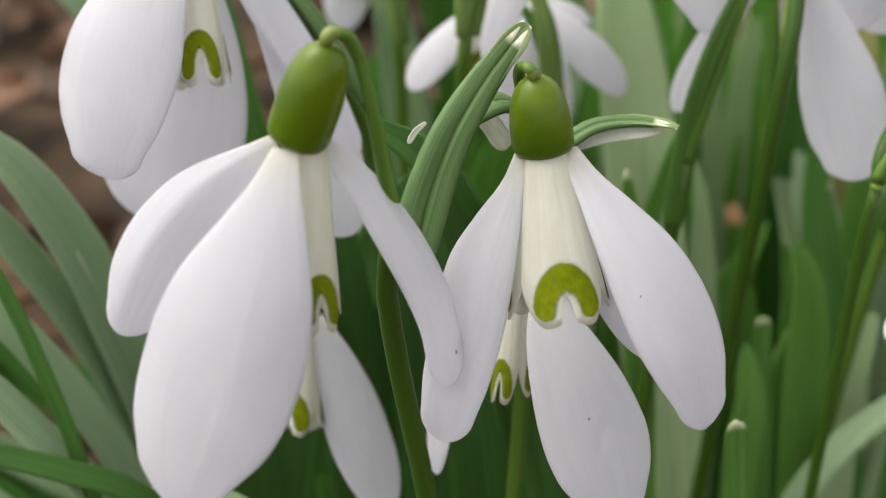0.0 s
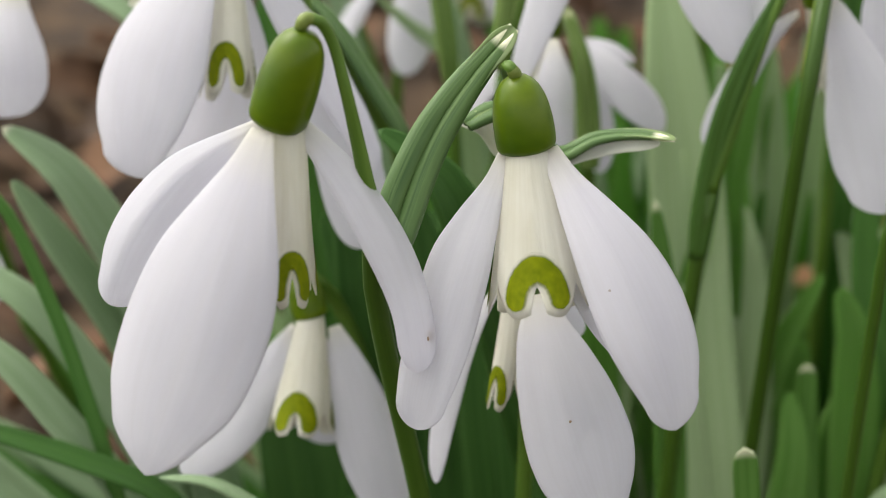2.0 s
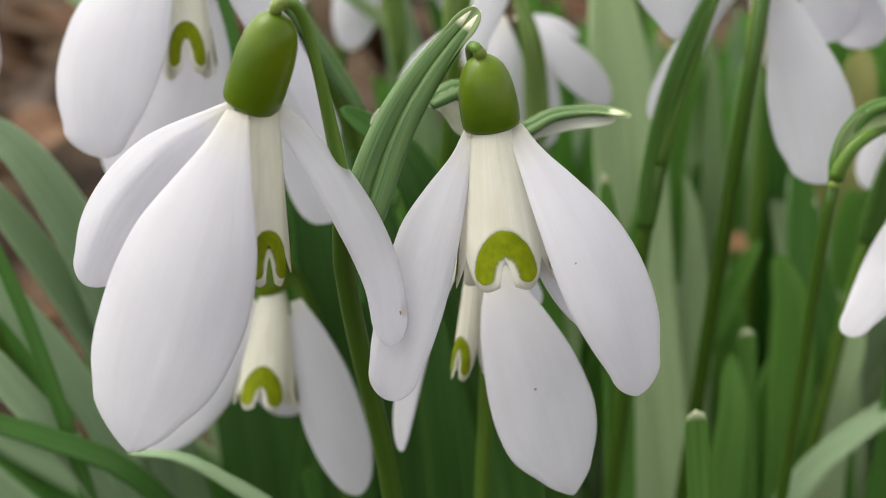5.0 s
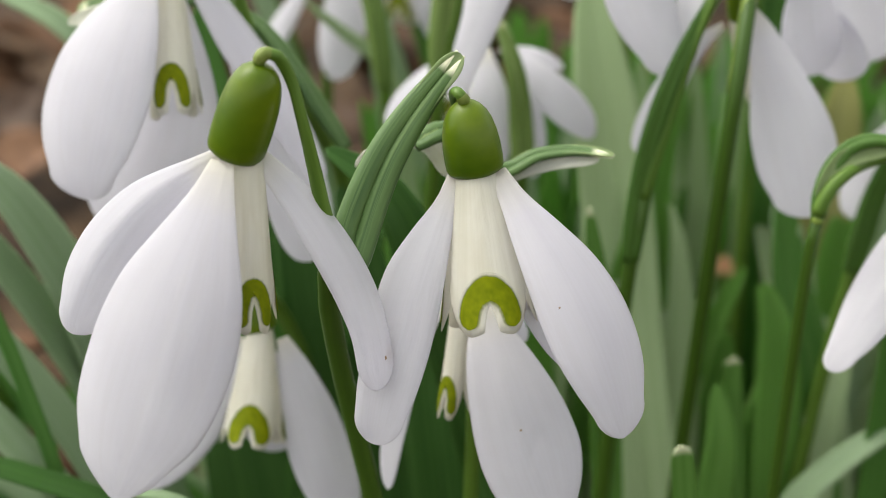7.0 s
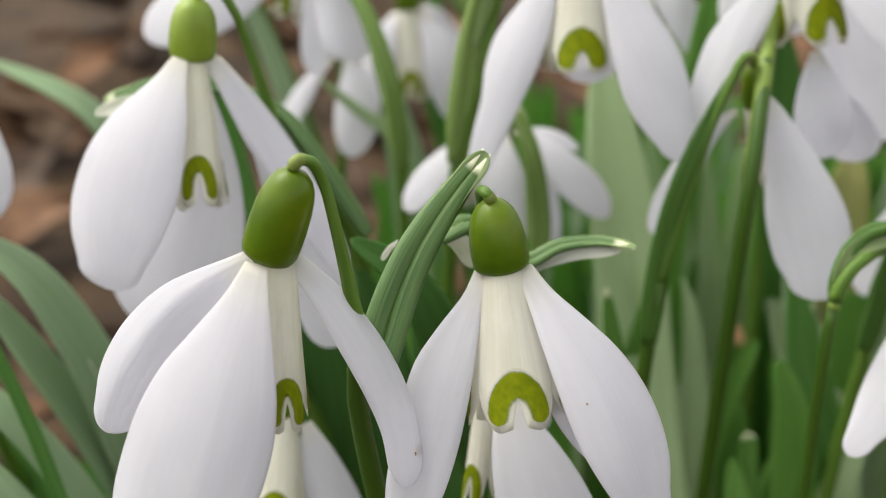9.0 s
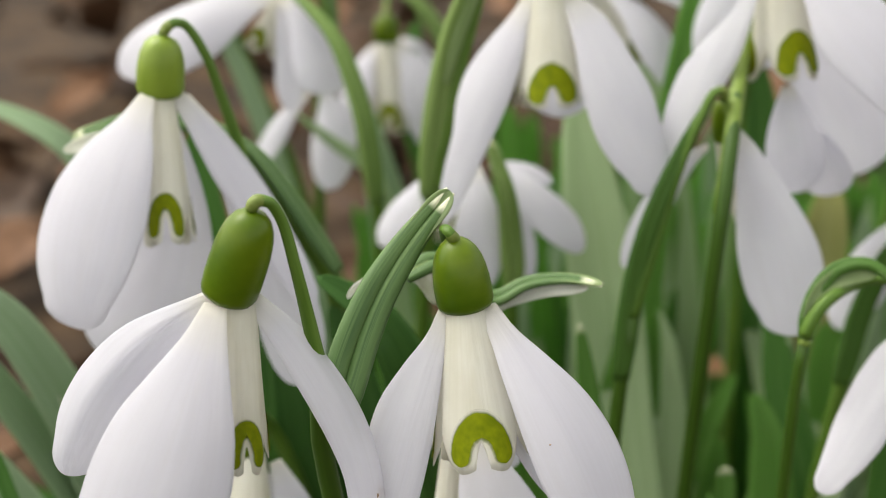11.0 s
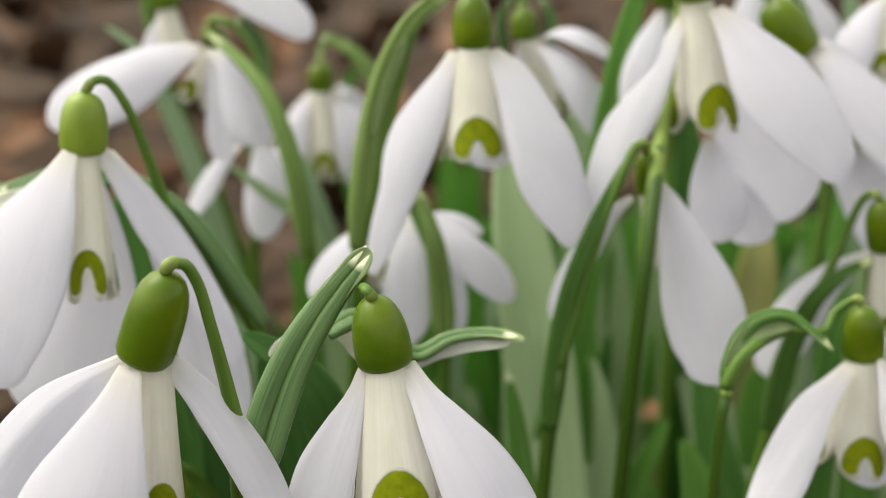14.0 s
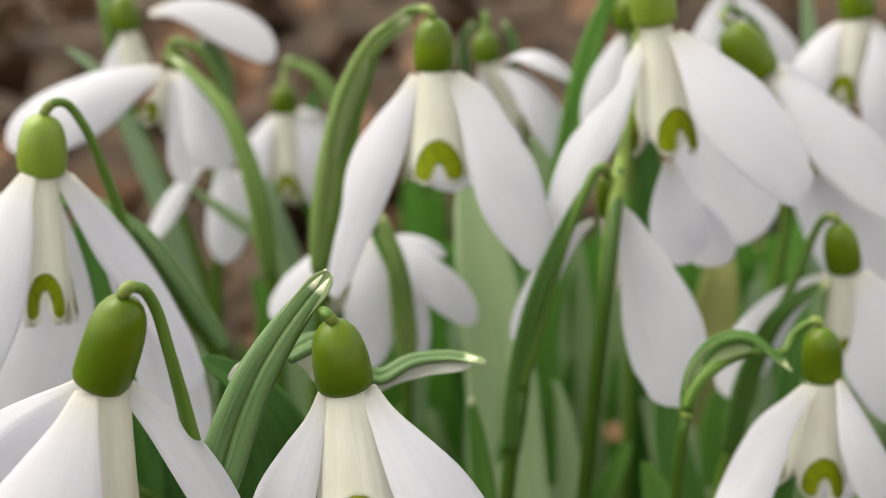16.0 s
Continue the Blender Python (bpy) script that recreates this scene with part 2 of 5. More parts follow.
def sheet(where, nu, nv, thick):
    """A closed thin sheet: where(u, v) gives the place and the normal; u from 0 to 1 along, v from -1 to 1 across."""
    bm = bmesh.new()
    uv = bm.loops.layers.uv.new("UVMap")
    sides = []
    at = {}
    for side in (0.5, -0.5):
        rows = []
        for i in range(nu + 1):
            row = []
            for j in range(nv + 1):
                u, v = i / nu, 2 * j / nv - 1
                p, n = where(u, v)
                edge = min(1.0, 4 * min(1 - abs(v), 1 - u) + 0.25)
                w = bm.verts.new((p + n * side * thick * edge) * MM)
                at[w] = (j / nv, u)
                row.append(w)
            rows.append(row)
        sides.append(rows)

    def face(vs):
        f = bm.faces.new(vs)
        for loop in f.loops:
            loop[uv].uv = at[loop.vert]

    f, b = sides
    for i in range(nu):
        for j in range(nv):
            face((f[i][j], f[i][j + 1], f[i + 1][j + 1], f[i + 1][j]))
            face((b[i][j], b[i + 1][j], b[i + 1][j + 1], b[i][j + 1]))
    rim = [(i, 0) for i in range(nu)] + [(nu, j) for j in range(nv)] + [(i, nv) for i in range(nu, 0, -1)] + [(0, j) for j in range(nv, 0, -1)]
    for k, (i, j) in enumerate(rim):
        i2, j2 = rim[(k + 1) % len(rim)]
        face((f[i][j], f[i2][j2], b[i2][j2], b[i][j]))
    bmesh.ops.recalc_face_normals(bm, faces=bm.faces)
    return bm


def tube(pts, radii, nu=24, nv=12, flat=1.0, side=None, ends=True):
    """A tube along a smooth curve; radii are spread evenly along it; flat squeezes it along the direction side."""
    bm = bmesh.new()
    uv = bm.loops.layers.uv.new("UVMap")
    at, rows = {}, []
    path = curve(pts)
    ref = Vector(side) if side is not None else Vector((0.3, 1, 0.2))
    for i in range(nu + 1):
        u = i / nu
        c = path(u)
        t = (path(min(u + 0.01, 1)) - path(max(u - 0.01, 0))).normalized()
        a = (ref - t * ref.dot(t)).normalized()
        ref = a
        b = t.cross(a)
        s = u * (len(radii) - 1)
        k = min(int(s), len(radii) - 2)
        r = radii[k] + (radii[k + 1] - radii[k]) * (s - k)
        row = []
        for j in range(nv):
            g = 2 * math.pi * j / nv
            w = bm.verts.new((c + a * (r * flat * math.cos(g)) + b * (r * math.sin(g))) * MM)
            at[w] = (j / nv, u)
            row.append(w)
        rows.append(row)
    for i in range(nu):
        for j in range(nv):
            k = (j + 1) % nv
            f = bm.faces.new((rows[i][j], rows[i][k], rows[i + 1][k], rows[i + 1][j]))
            for loop in f.loops:
                loop[uv].uv = at[loop.vert]
    if ends:
        bm.faces.new(rows[0][::-1])
        bm.faces.new(rows[-1])
    return bm


STATIONS = (0, 0.1, 0.22, 0.36, 0.5, 0.64, 0.78, 0.9, 1.0)


def half_width(prof, s, point):
    """Half the width of a petal at s along it, smooth through the widths at the stations, with a rounded end."""
    k = 0
    while k < 7 and s > STATIONS[k + 1]:
        k += 1
    h = STATIONS[k + 1] - STATIONS[k]
    f = (s - STATIONS[k]) / h
    if k == 7:
        return prof[7] * max(0.0, 1 - f ** (1.8 if point < 0.65 else 1.15)) ** point
    a, b = prof[k], prof[k + 1]
    ma = (prof[k + 1] - prof[k - 1]) / (STATIONS[k + 1] - STATIONS[k - 1]) if k else (b - a) / h
    mb = (prof[k + 2] - a) / (STATIONS[k + 2] - STATIONS[k]) if k < 6 else 0.9 * (b - a) / h
    return (2 * f**3 - 3 * f**2 + 1) * a + (f**3 - 2 * f**2 + f) * h * ma + (3 * f**2 - 2 * f**3) * b + (f**3 - f**2) * h * mb


def tepal_sheet(base, mid, tip, width, face, cup, claw=0.2, widest=0.64, wave=0.0, curl=0.0, twist=0.0, point=0.5, left=None, right=None, fold=None, dent=None):
    """An outer petal: a narrow claw, a broad bowl and a rounded tip; its outer side looks along face.
    left, right: half widths along the two margins; fold: where and how far the left margin turns back; dent: a crease across."""
    base, mid, tip, face = Vector(base), Vector(mid), Vector(tip), Vector(face).normalized()
    ctrl = 2 * mid - 0.5 * (base + tip)
    ph = (base.x * 1.7 + tip.z * 2.3) % 6.28

    def where(u, v):
        # rows crowd together towards the rounded tip
        s = 1 - (1 - u) ** 1.7
        c = base * (1 - s) ** 2 + ctrl * (2 * s * (1 - s)) + tip * s * s
        t = ((ctrl - base) * (1 - s) + (tip - ctrl) * s).normalized()
        n = (face - t * face.dot(t)).normalized()
        if twist:
            n = Matrix.Rotation(radians(twist) * s, 3, t) @ n
        x = t.cross(n)
        if left:
            w = max(half_width(left if v > 0 else right, s, point), 0.01)
            mean = 0.5 * (half_width(left, s, point) + half_width(right, s, point))
            w += (mean - w) * max(0.0, 1 - 5 * abs(v))
        else:
            w = claw + (1 - claw) * math.sin(math.pi / 2 * min(1.0, s / widest)) ** 1.15
            if s > widest:
                w *= max(0.0, 1 - ((s - widest) / (1 - widest)) ** 2.3) ** point
            # no petal's outline is quite even
            w *= 1 + s * (0.016 * math.sin(7 * s + ph + 1.5 * v) + 0.009 * math.sin(17 * s + 2 * ph) * v)
            w = width / 2 * max(w, 0.004)
        deep = cup * (0.25 + 0.75 * math.sin(math.pi * min(1, s * 1.05)))
        p = c + x * (v * w * (1 - 0.10 * abs(cup) * v * v)) - n * (deep * w * v * v)
        slope = 2 * deep * v
        if fold:
            turn = fold[1] * math.sin(math.pi * min(1, 0.12 + s * 0.85))
            over = v - fold[0]
            ease = 0.06 * math.log1p(math.exp(over / 0.06))
            p -= n * (turn * w * ease)
            slope += turn / (1 + math.exp(-over / 0.06))
        p -= n * (curl * width * max(0.0, s - 0.78) ** 2 * 6)
        p += n * (wave * (math.sin(9 * s + 2.2 * v) * 0.16 + math.sin(4 * v + 3 * s) * 0.1))
        # shallow ribs along the petal and a soft dent
        p += n * (math.sin(math.pi * s) * (0.03 * math.cos(8.5 * v + ph) + 0.012 * math.cos(19 * v + ph)))
        p += n * (0.10 * math.sin(5 * s + ph) * math.cos(2 * v - ph) * s)
        if dent:
            p -= n * (0.22 * math.exp(-(((s - dent - 0.10 * v - 0.05 * math.sin(6 * v)) / 0.03) ** 2)) * max(0.0, 1 - ((v + 0.25) / 0.5) ** 2))
        return p, (n + x * slope).normalized()

    return sheet(where, 44 if left else 34, 30 if left else 24, 0.35)


RIM, NOTCH = 0.022, 0.12


def lobes(v):
    """How far down the two lobes of an inner petal reach, with the narrow notch between them."""
    a = abs(v)
    notch = NOTCH * max(0.0, 1 - (a / 0.14) ** 1.7)
    return 1 - notch - (0.1 if a < 0.42 else 0.27) * ((a - 0.42) / 0.58) ** 2


def inner_surface(start, end, face, r0, r1, spread=62.0):
    start, end = Vector(start), Vector(end)
    axis = (end - start).normalized()
    length = (end - start).length
    d = Vector(face)
    d = (d - axis * d.dot(axis)).normalized()

    def place(h, v):
        g = radians(spread) * v * (1 - 0.2 * max(0.0, (h - 0.76) / 0.24) ** 1.6)
        r = r0 + (r1 - r0) * (h**0.9) + 1.0 * max(0.0, h - 0.8) * (0.55 - abs(v)) - 0.2 * math.sin(math.pi * h) - 1.1 * v * v * h * h
        out = Matrix.Rotation(g, 3, axis) @ d
        # shallow furrows between the veins
        r += 0.02 * math.sin(math.pi * min(1, h * 1.1)) * math.cos(21 * v)
        return start + axis * (h * length) + out * r, out

    def where(u, v):
        # columns crowd together at the notch
        v = 0.55 * v + 0.45 * v**3
        return place(u * lobes(v), v)

    return where, place, length, r1 * radians(spread)


def mark_mesh(place, length, wide, bold=1.0):
    """The horseshoe mark round the notch of an inner petal, lying on its outer side; a thin pale rim stays free."""
    bm = bmesh.new()
    uv = bm.loops.layers.uv.new("UVMap")
    rows, n, m = [], 44, 8
    line = curve([(0.45 * wide, 0.955 * length, 0), (0.385 * wide, 0.845 * length, 0), (0.235 * wide, 0.76 * length, 0), (0, 0.725 * length, 0), (-0.235 * wide, 0.76 * length, 0), (-0.385 * wide, 0.845 * length, 0), (-0.45 * wide, 0.955 * length, 0)])
    for i in range(n + 1):
        c = line(i / n)
        t = (line(min(1, i / n + 0.01)) - line(max(0, i / n - 0.01))).normalized()
        end = min(i, n - i) / n
        half = 0.235 * wide * bold * math.sqrt(max(0.02, 1 - max(0.0, 1 - end / 0.1) ** 2)) * (1 + 0.08 * math.exp(-(((i / n - 0.5) / 0.14) ** 2)))
        row = []
        for j in range(m + 1):
            o = (1 - 2 * j / m) * half
            v, h = (c.x + t.y * o) / wide, (c.y - t.x * o) / length
            h = min(h, lobes(v) - RIM)
            p, out = place(h, v)
            row.append((bm.verts.new((p + out * 0.24) * MM), (j / m, i / n)))
        rows.append(row)
    for i in range(n):
        for j in range(m):
            quad = (rows[i][j], rows[i][j + 1], rows[i + 1][j + 1], rows[i + 1][j])
            f = bm.faces.new([q[0] for q in quad])
            for loop, q in zip(f.loops, quad):
                loop[uv].uv = q[1]
    bmesh.ops.recalc_face_normals(bm, faces=bm.faces)
    return bm


def ovary_mesh(bottom, top, width, full=0.4, squash=1.0):
    """A plump ovary: a flat rim where the petals sit, rounded at the top."""
    bottom, top = Vector(bottom), Vector(top)
    slim = [(0.0, 0.55), (0.0, 0.8), (0.025, 0.93), (0.08, 0.985), (0.2, 1.0), (0.38, 0.98), (0.55, 0.92), (0.7, 0.82), (0.82, 0.68), (0.91, 0.5), (0.97, 0.3), (1.0, 0.14), (1.0, 0.02)]
    plump = [(0.0, 0.55), (0.0, 0.8), (0.025, 0.9), (0.08, 0.95), (0.2, 0.98), (0.38, 1.0), (0.55, 1.0), (0.7, 0.97), (0.82, 0.9), (0.91, 0.76), (0.97, 0.52), (1.0, 0.2), (1.0, 0.02)]
    prof = [(p[0], p[1] + (q[1] - p[1]) * full) for p, q in zip(slim, plump)]
    bm = bmesh.new()
    uv = bm.loops.layers.uv.new("UVMap")
    ax = (top - bottom).normalized()
    a = ax.orthogonal().normalized()
    b = ax.cross(a)
    rows, at, nv = [], {}, 24
    for h, r in prof:
        row = []
        for j in range(nv):
            g = 2 * math.pi * j / nv
            rr = r * width / 2 * (1 + 0.012 * math.cos(3 * g))
            w = bm.verts.new((bottom.lerp(top, h) + a * (rr * math.cos(g)) + b * (rr * squash * math.sin(g))) * MM)
            at[w] = (j / nv, h)
            row.append(w)
        rows.append(row)
    for i in range(len(prof) - 1):
        for j in range(nv):
            k = (j + 1) % nv
            f = bm.faces.new((rows[i][j], rows[i][k], rows[i + 1][k], rows[i + 1][j]))
            for loop in f.loops:
                loop[uv].uv = at[loop.vert]
    bm.faces.new(rows[0][::-1])
    bm.faces.new(rows[-1])
    return bm


def strap_sheet(pts, width, face, channel=0.18, tip=0.85, base=0.75, thick=0.7):
    """A strap leaf with a shallow channel and a blunt hooded tip."""
    face = Vector(face).normalized()
    path, known = curve(pts), {}

    def frame_at(u):
        if u not in known:
            t = (path(min(u + 0.02, 1)) - path(max(u - 0.02, 0))).normalized()
            n = (face - t * face.dot(t)).normalized()
            known[u] = (path(u), n, t.cross(n))
        return known[u]

    def where(u, v):
        # rows crowd together towards the tip
        u = 1 - (1 - u) ** 1.6
        c, n, x = frame_at(u)
        w = width / 2 * (base + (1 - base) * min(1.0, u * 2.5))
        if u > tip:
            w *= math.sqrt(max(0.0, 1 - ((u - tip) / (1 - tip)) ** 2)) + 0.01
        rib = 0.10 * math.exp(-((v / 0.09) ** 2))
        p = c + x * (v * w) + n * (channel * w * (v * v) - rib * w * (0.4 if width > 4 else 0.0))
        return p, (n - x * (2 * channel * v)).normalized()

    return sheet(where, 26, 10, thick)


def speck_mesh(place, normal, size):
    """A small bruise: a flat dome lying on a petal."""
    n = Vector(normal).normalized()
    a = n.orthogonal().normalized()
    b = n.cross(a)
    c = Vector(place)
    bm = bmesh.new()
    rings = []
    for r, h in ((1.0, -0.05), (0.7, 0.04), (0.3, 0.06)):
        rings.append([bm.verts.new((c + (a * math.cos(g) * 1.3 + b * math.sin(g)) * (r * size * (1 + 0.15 * math.sin(3 * g))) + n * (h + 0.03)) * MM) for g in [k * math.pi / 6 for k in range(12)]])
    for p, q in zip(rings, rings[1:]):
        for k in range(12):
            bm.faces.new((p[k], p[(k + 1) % 12], q[(k + 1) % 12], q[k]))
    bm.faces.new(rings[-1])
    return bm


def empty_at(name, place):
    ob = new(name)
    ob.empty_display_size = 0.005
    ob.location = Vector(place) * MM
    return ob


def spathe_parts(owner, pts, width, face, gap=0.5, skin=None):
    """The sheath above the stem: two green keels and the papery skin between them."""
    face = Vector(face).normalized()
    n = 7
    rails = ([], [])
    path = curve(pts)
    for i in range(n):
        u = i / (n - 1)
        c = path(u)
        t = (path(min(u + 0.02, 1)) - path(max(u - 0.02, 0))).normalized()
        x = t.cross(face).normalized()
        w = width * 0.5 * gap * (math.sin(math.pi * min(0.5 + 0.5 * u, 1)) * 0.6 + 0.4) * (1.0 if u > 0.1 else 0.7)
        for rail, sign in zip(rails, (1, -1)):
            rail.append(c + x * (sign * w))
    r = width * (0.5 - 0.46 * gap) * 1.02
    root = part("spathe", strap_sheet(pts, width * gap * 1.15, face, 0.35, 0.9, 0.7, 0.25), MEMBRANE, owner, "papery pale skin of the spathe")
    for rail in rails:
        part("keel", tube([tuple(p) for p in rail], [r * 0.75, r, r, r, r * 0.95, r * 0.9, r * 0.8, r * 0.68, r * 0.5, r * 0.1], 36, 12, 0.72 if gap >= 0.5 else 0.55, face), skin or KEEL, root, "ridged green keel with a pale tip")
    return root


def snowdrop(label, root, ovary, inner, tepals, pedicel=None, spathes=(), scape=None, thickness=1.3, joint=None, membranes=(), specks=(), light=False, stem=None, sizes=(2.0, 4.6, 1.05), group="snowdrop flowers"):
    """One plant's flower on its stem. ovary: bottom, top, width. inner: end of the tube and the side that one inner petal looks to."""
    thing = tagged(empty_at("snowdrop", root), label, "snowdrop", group)
    bottom, top, width, full = ovary
    part("ovary", ovary_mesh(bottom, top, width, full), OVARY_LIGHT if light else OVARY, thing, "smooth yellow-green ovary" if light else "smooth olive-green ovary")
    petals = []
    for row in tepals:
        more = row[6] if len(row) > 6 else {}
        petals.append(part("outer_petal", tepal_sheet(*row[:6], **more), PETAL, thing))
    for index, place, normal, size in specks:
        part("speck", speck_mesh(place, normal, size), BROWN_SPOT, petals[index], "small brown bruise")
    if inner:
        end, face, scale, *start = inner
        b = Vector(start[0] if start else bottom)
        axis = (Vector(end) - b).normalized()
        for k in range(3):
            d = Matrix.Rotation(radians(120 * k), 3, axis) @ Vector(face)
            # the two turned away lie a little further in
            small = scale * (1.0, 0.9, 0.88)[k]
            where, place, length, wide = inner_surface(b - axis * 0.4, Vector(end) - axis * (0.0, 0.5, 0.7)[k], d, sizes[0] * small, sizes[1] * small)
            petal = part("inner_petal", sheet(where, 18, 40, 0.3), INNER, thing, "short notched cream inner petal")
            part("green_mark", mark_mesh(place, length, wide, bold=sizes[2]), MARK, petal, "olive-green horseshoe mark")
    if scape and not pedicel:
        a, b = Vector(top), Vector(scape[-1])
        if (a - b).length > 1.2:
            up = Vector((0, 0, 2.6))
            pedicel = [tuple(a - up * 0.1), tuple(a.lerp(b, 0.3) + up), tuple(a.lerp(b, 0.75) + up * 0.8), tuple(b - up * 0.5)]
    elif scape and (Vector(pedicel[-1]) - Vector(scape[-1])).length > 1.0:
        pedicel = [*pedicel, scape[-1]]
    if pedicel:
        part("pedicel", tube(pedicel, [0.62, 0.6, 0.64, 0.74, 0.88, 1.02], 30, 12), STEM, thing, "thin arched green flower stalk")
        path = curve(pedicel)
        part("knob", tube([tuple(path(u)) for u in (0.0, 0.025, 0.05, 0.075)], [0.58, 0.7, 0.69, 0.58], 10, 12), KNOB, thing, "pale swollen end of the stalk")
    for row in spathes:
        spathe_parts(thing, *row)
    for pts, wide, side, *skin in membranes:
        part("membrane", strap_sheet(pts, wide, side, 0.3, 0.7, 0.5, 0.2), *(skin or [MEMBRANE_WHITE]), thing, "papery grey-green skin" if skin else "papery white skin")
    if scape:
        part("scape", tube(scape, [thickness * 1.1, thickness, thickness * 0.95, thickness * 0.9], 26, 12), stem or STEM, thing, "upright green stem")
    if joint:
        part("sheath_joint", tube(joint, [thickness * 0.96, thickness * 1.03, thickness * 1.03, thickness * 0.98], 14, 12), SHEATH, thing, "pale yellowish sheath round the stem")
    return thing


def leaf(label, pts, width, face, material=None, channel=0.18, tip=0.7, rib=True):
    ob = part("snowdrop_leaf", strap_sheet(pts, width, face, channel, tip), material or LEAF, None)
    if rib:
        up = Vector(face).normalized() * 0.25
        path = curve(pts)
        line = [tuple(path(0.02 + 0.13 * i) + up) for i in range(7)]
        part("midrib", tube(line, [0.35, 0.3, 0.16], 14, 6), material or LEAF, ob)
    return tagged(ob, label, "leaf", "snowdrop leaves")


# ---- ground ----
def ground_sheet():
    bm = bmesh.new()
    xs = [-6000, -2500, -1200, -700, -420] + [-260 + 20 * i for i in range(30)] + [460, 700, 1200, 2500, 6000]
    ys = [-3000, -900, -350] + [-150 + 20 * i for i in range(60)] + [1200, 1600, 2400, 4000, 9000]
    grid = []
    for y in ys:
        row = []
        for x in xs:
            h = 9 * noise.noise((x / 90, y / 90, 0)) + 4 * noise.noise((x / 25, y / 25, 3)) - 3
            row.append(bm.verts.new((x * MM, y * MM, h * MM)))
        grid.append(row)
    for a, b in zip(grid, grid[1:]):
        for i in range(len(xs) - 1):
            bm.faces.new((a[i], a[i + 1], b[i + 1], b[i]))
    ob = part("ground", bm, SOIL, None)
    return tagged(ob, "brown crumbly garden soil under fallen leaves", "soil", kind="structure")


ground_sheet()


def dead_leaf_mesh(rng):
    """A dry curled leaf, about 55 mm long."""
    bend, roll, wide = rng.uniform(-0.5, 0.9), rng.uniform(-0.7, 1.2), rng.uniform(0.32, 0.5)
    seed = rng.uniform(0, 50)

    def where(u, v):
        x = (u - 0.5) * 55
        w = 55 * wide * (math.sin(math.pi * min(1, u * 0.98 + 0.02)) ** 0.75) * (1 + 0.12 * noise.noise((u * 6, v * 2, seed)))
        z = 6 * bend * math.cos(math.pi * (u - 0.5)) + roll * 7 * v * v + 3 * noise.noise((u * 3, v * 2, seed + 9))
        return Vector((x, v * w * 0.5, z)), Vector((0, 0, 1))

    return sheet(where, 10, 8, 0.4)


def scatter_dead_leaves():
    rng = random.Random(5)
    kinds = []
    for _ in range(5):
        ob = part("dead_leaf", dead_leaf_mesh(rng), LITTER, None)
        tagged(ob, "curled brown dead leaf lying on the soil", "dead leaf", "fallen leaves")
        kinds.append(ob)
    for i in range(290):
        x, y = rng.uniform(-430, 430), rng.uniform(110, 800)
        s = rng.uniform(0.55, 1.25)
        m = pose(x * MM, y * MM, rng.uniform(3, 14) * MM, rng.uniform(-38, 38), rng.uniform(-38, 38), rng.uniform(0, 360))
        if i < 5:
            kinds[i].matrix_basis = m
        else:
            ob = copy_thing(kinds[i % 5], m)
            ob.scale = (s, s, s)


scatter_dead_leaves()


def far_litter():
    """Leaves further off, too many to count."""
    rng = random.Random(8)
    bm = bmesh.new()
    uv = bm.loops.layers.uv.new("UVMap")
    for i in range(2600):
        x, y = rng.uniform(-2200, 2200), rng.uniform(-1500, 2900)
        if abs(x) < 430 and -60 < y < 800:
            continue
        m = pose(x * MM, y * MM, rng.uniform(4, 22) * MM, rng.uniform(-50, 50), rng.uniform(-40, 40), rng.uniform(0, 360))
        size = rng.uniform(30, 75) * MM
        curl = rng.uniform(-0.2, 0.35)
        rows = []
        for a in range(5):
            u = a / 4
            w = size * 0.42 * math.sin(math.pi * (0.06 + 0.9 * u)) ** 0.7
            rows.append([bm.verts.new(m @ Vector(((u - 0.5) * size, v * w, curl * size * (v * v + 0.3 * math.sin(3 * u))))) for v in (-1, 0, 1)])
        for a in range(4):
            for b in range(2):
                f = bm.faces.new((rows[a][b], rows[a][b + 1], rows[a + 1][b + 1], rows[a + 1][b]))
                for loop, q in zip(f.loops, ((b, a), (b + 1, a), (b + 1, a + 1), (b, a + 1))):
                    loop[uv].uv = (q[0] / 2, q[1] / 4)
    ob = part("leaf_litter", bm, LITTER, None)
    tagged(ob, "scattered brown leaf litter on the soil behind", "leaf litter", kind="stuff")


far_litter()


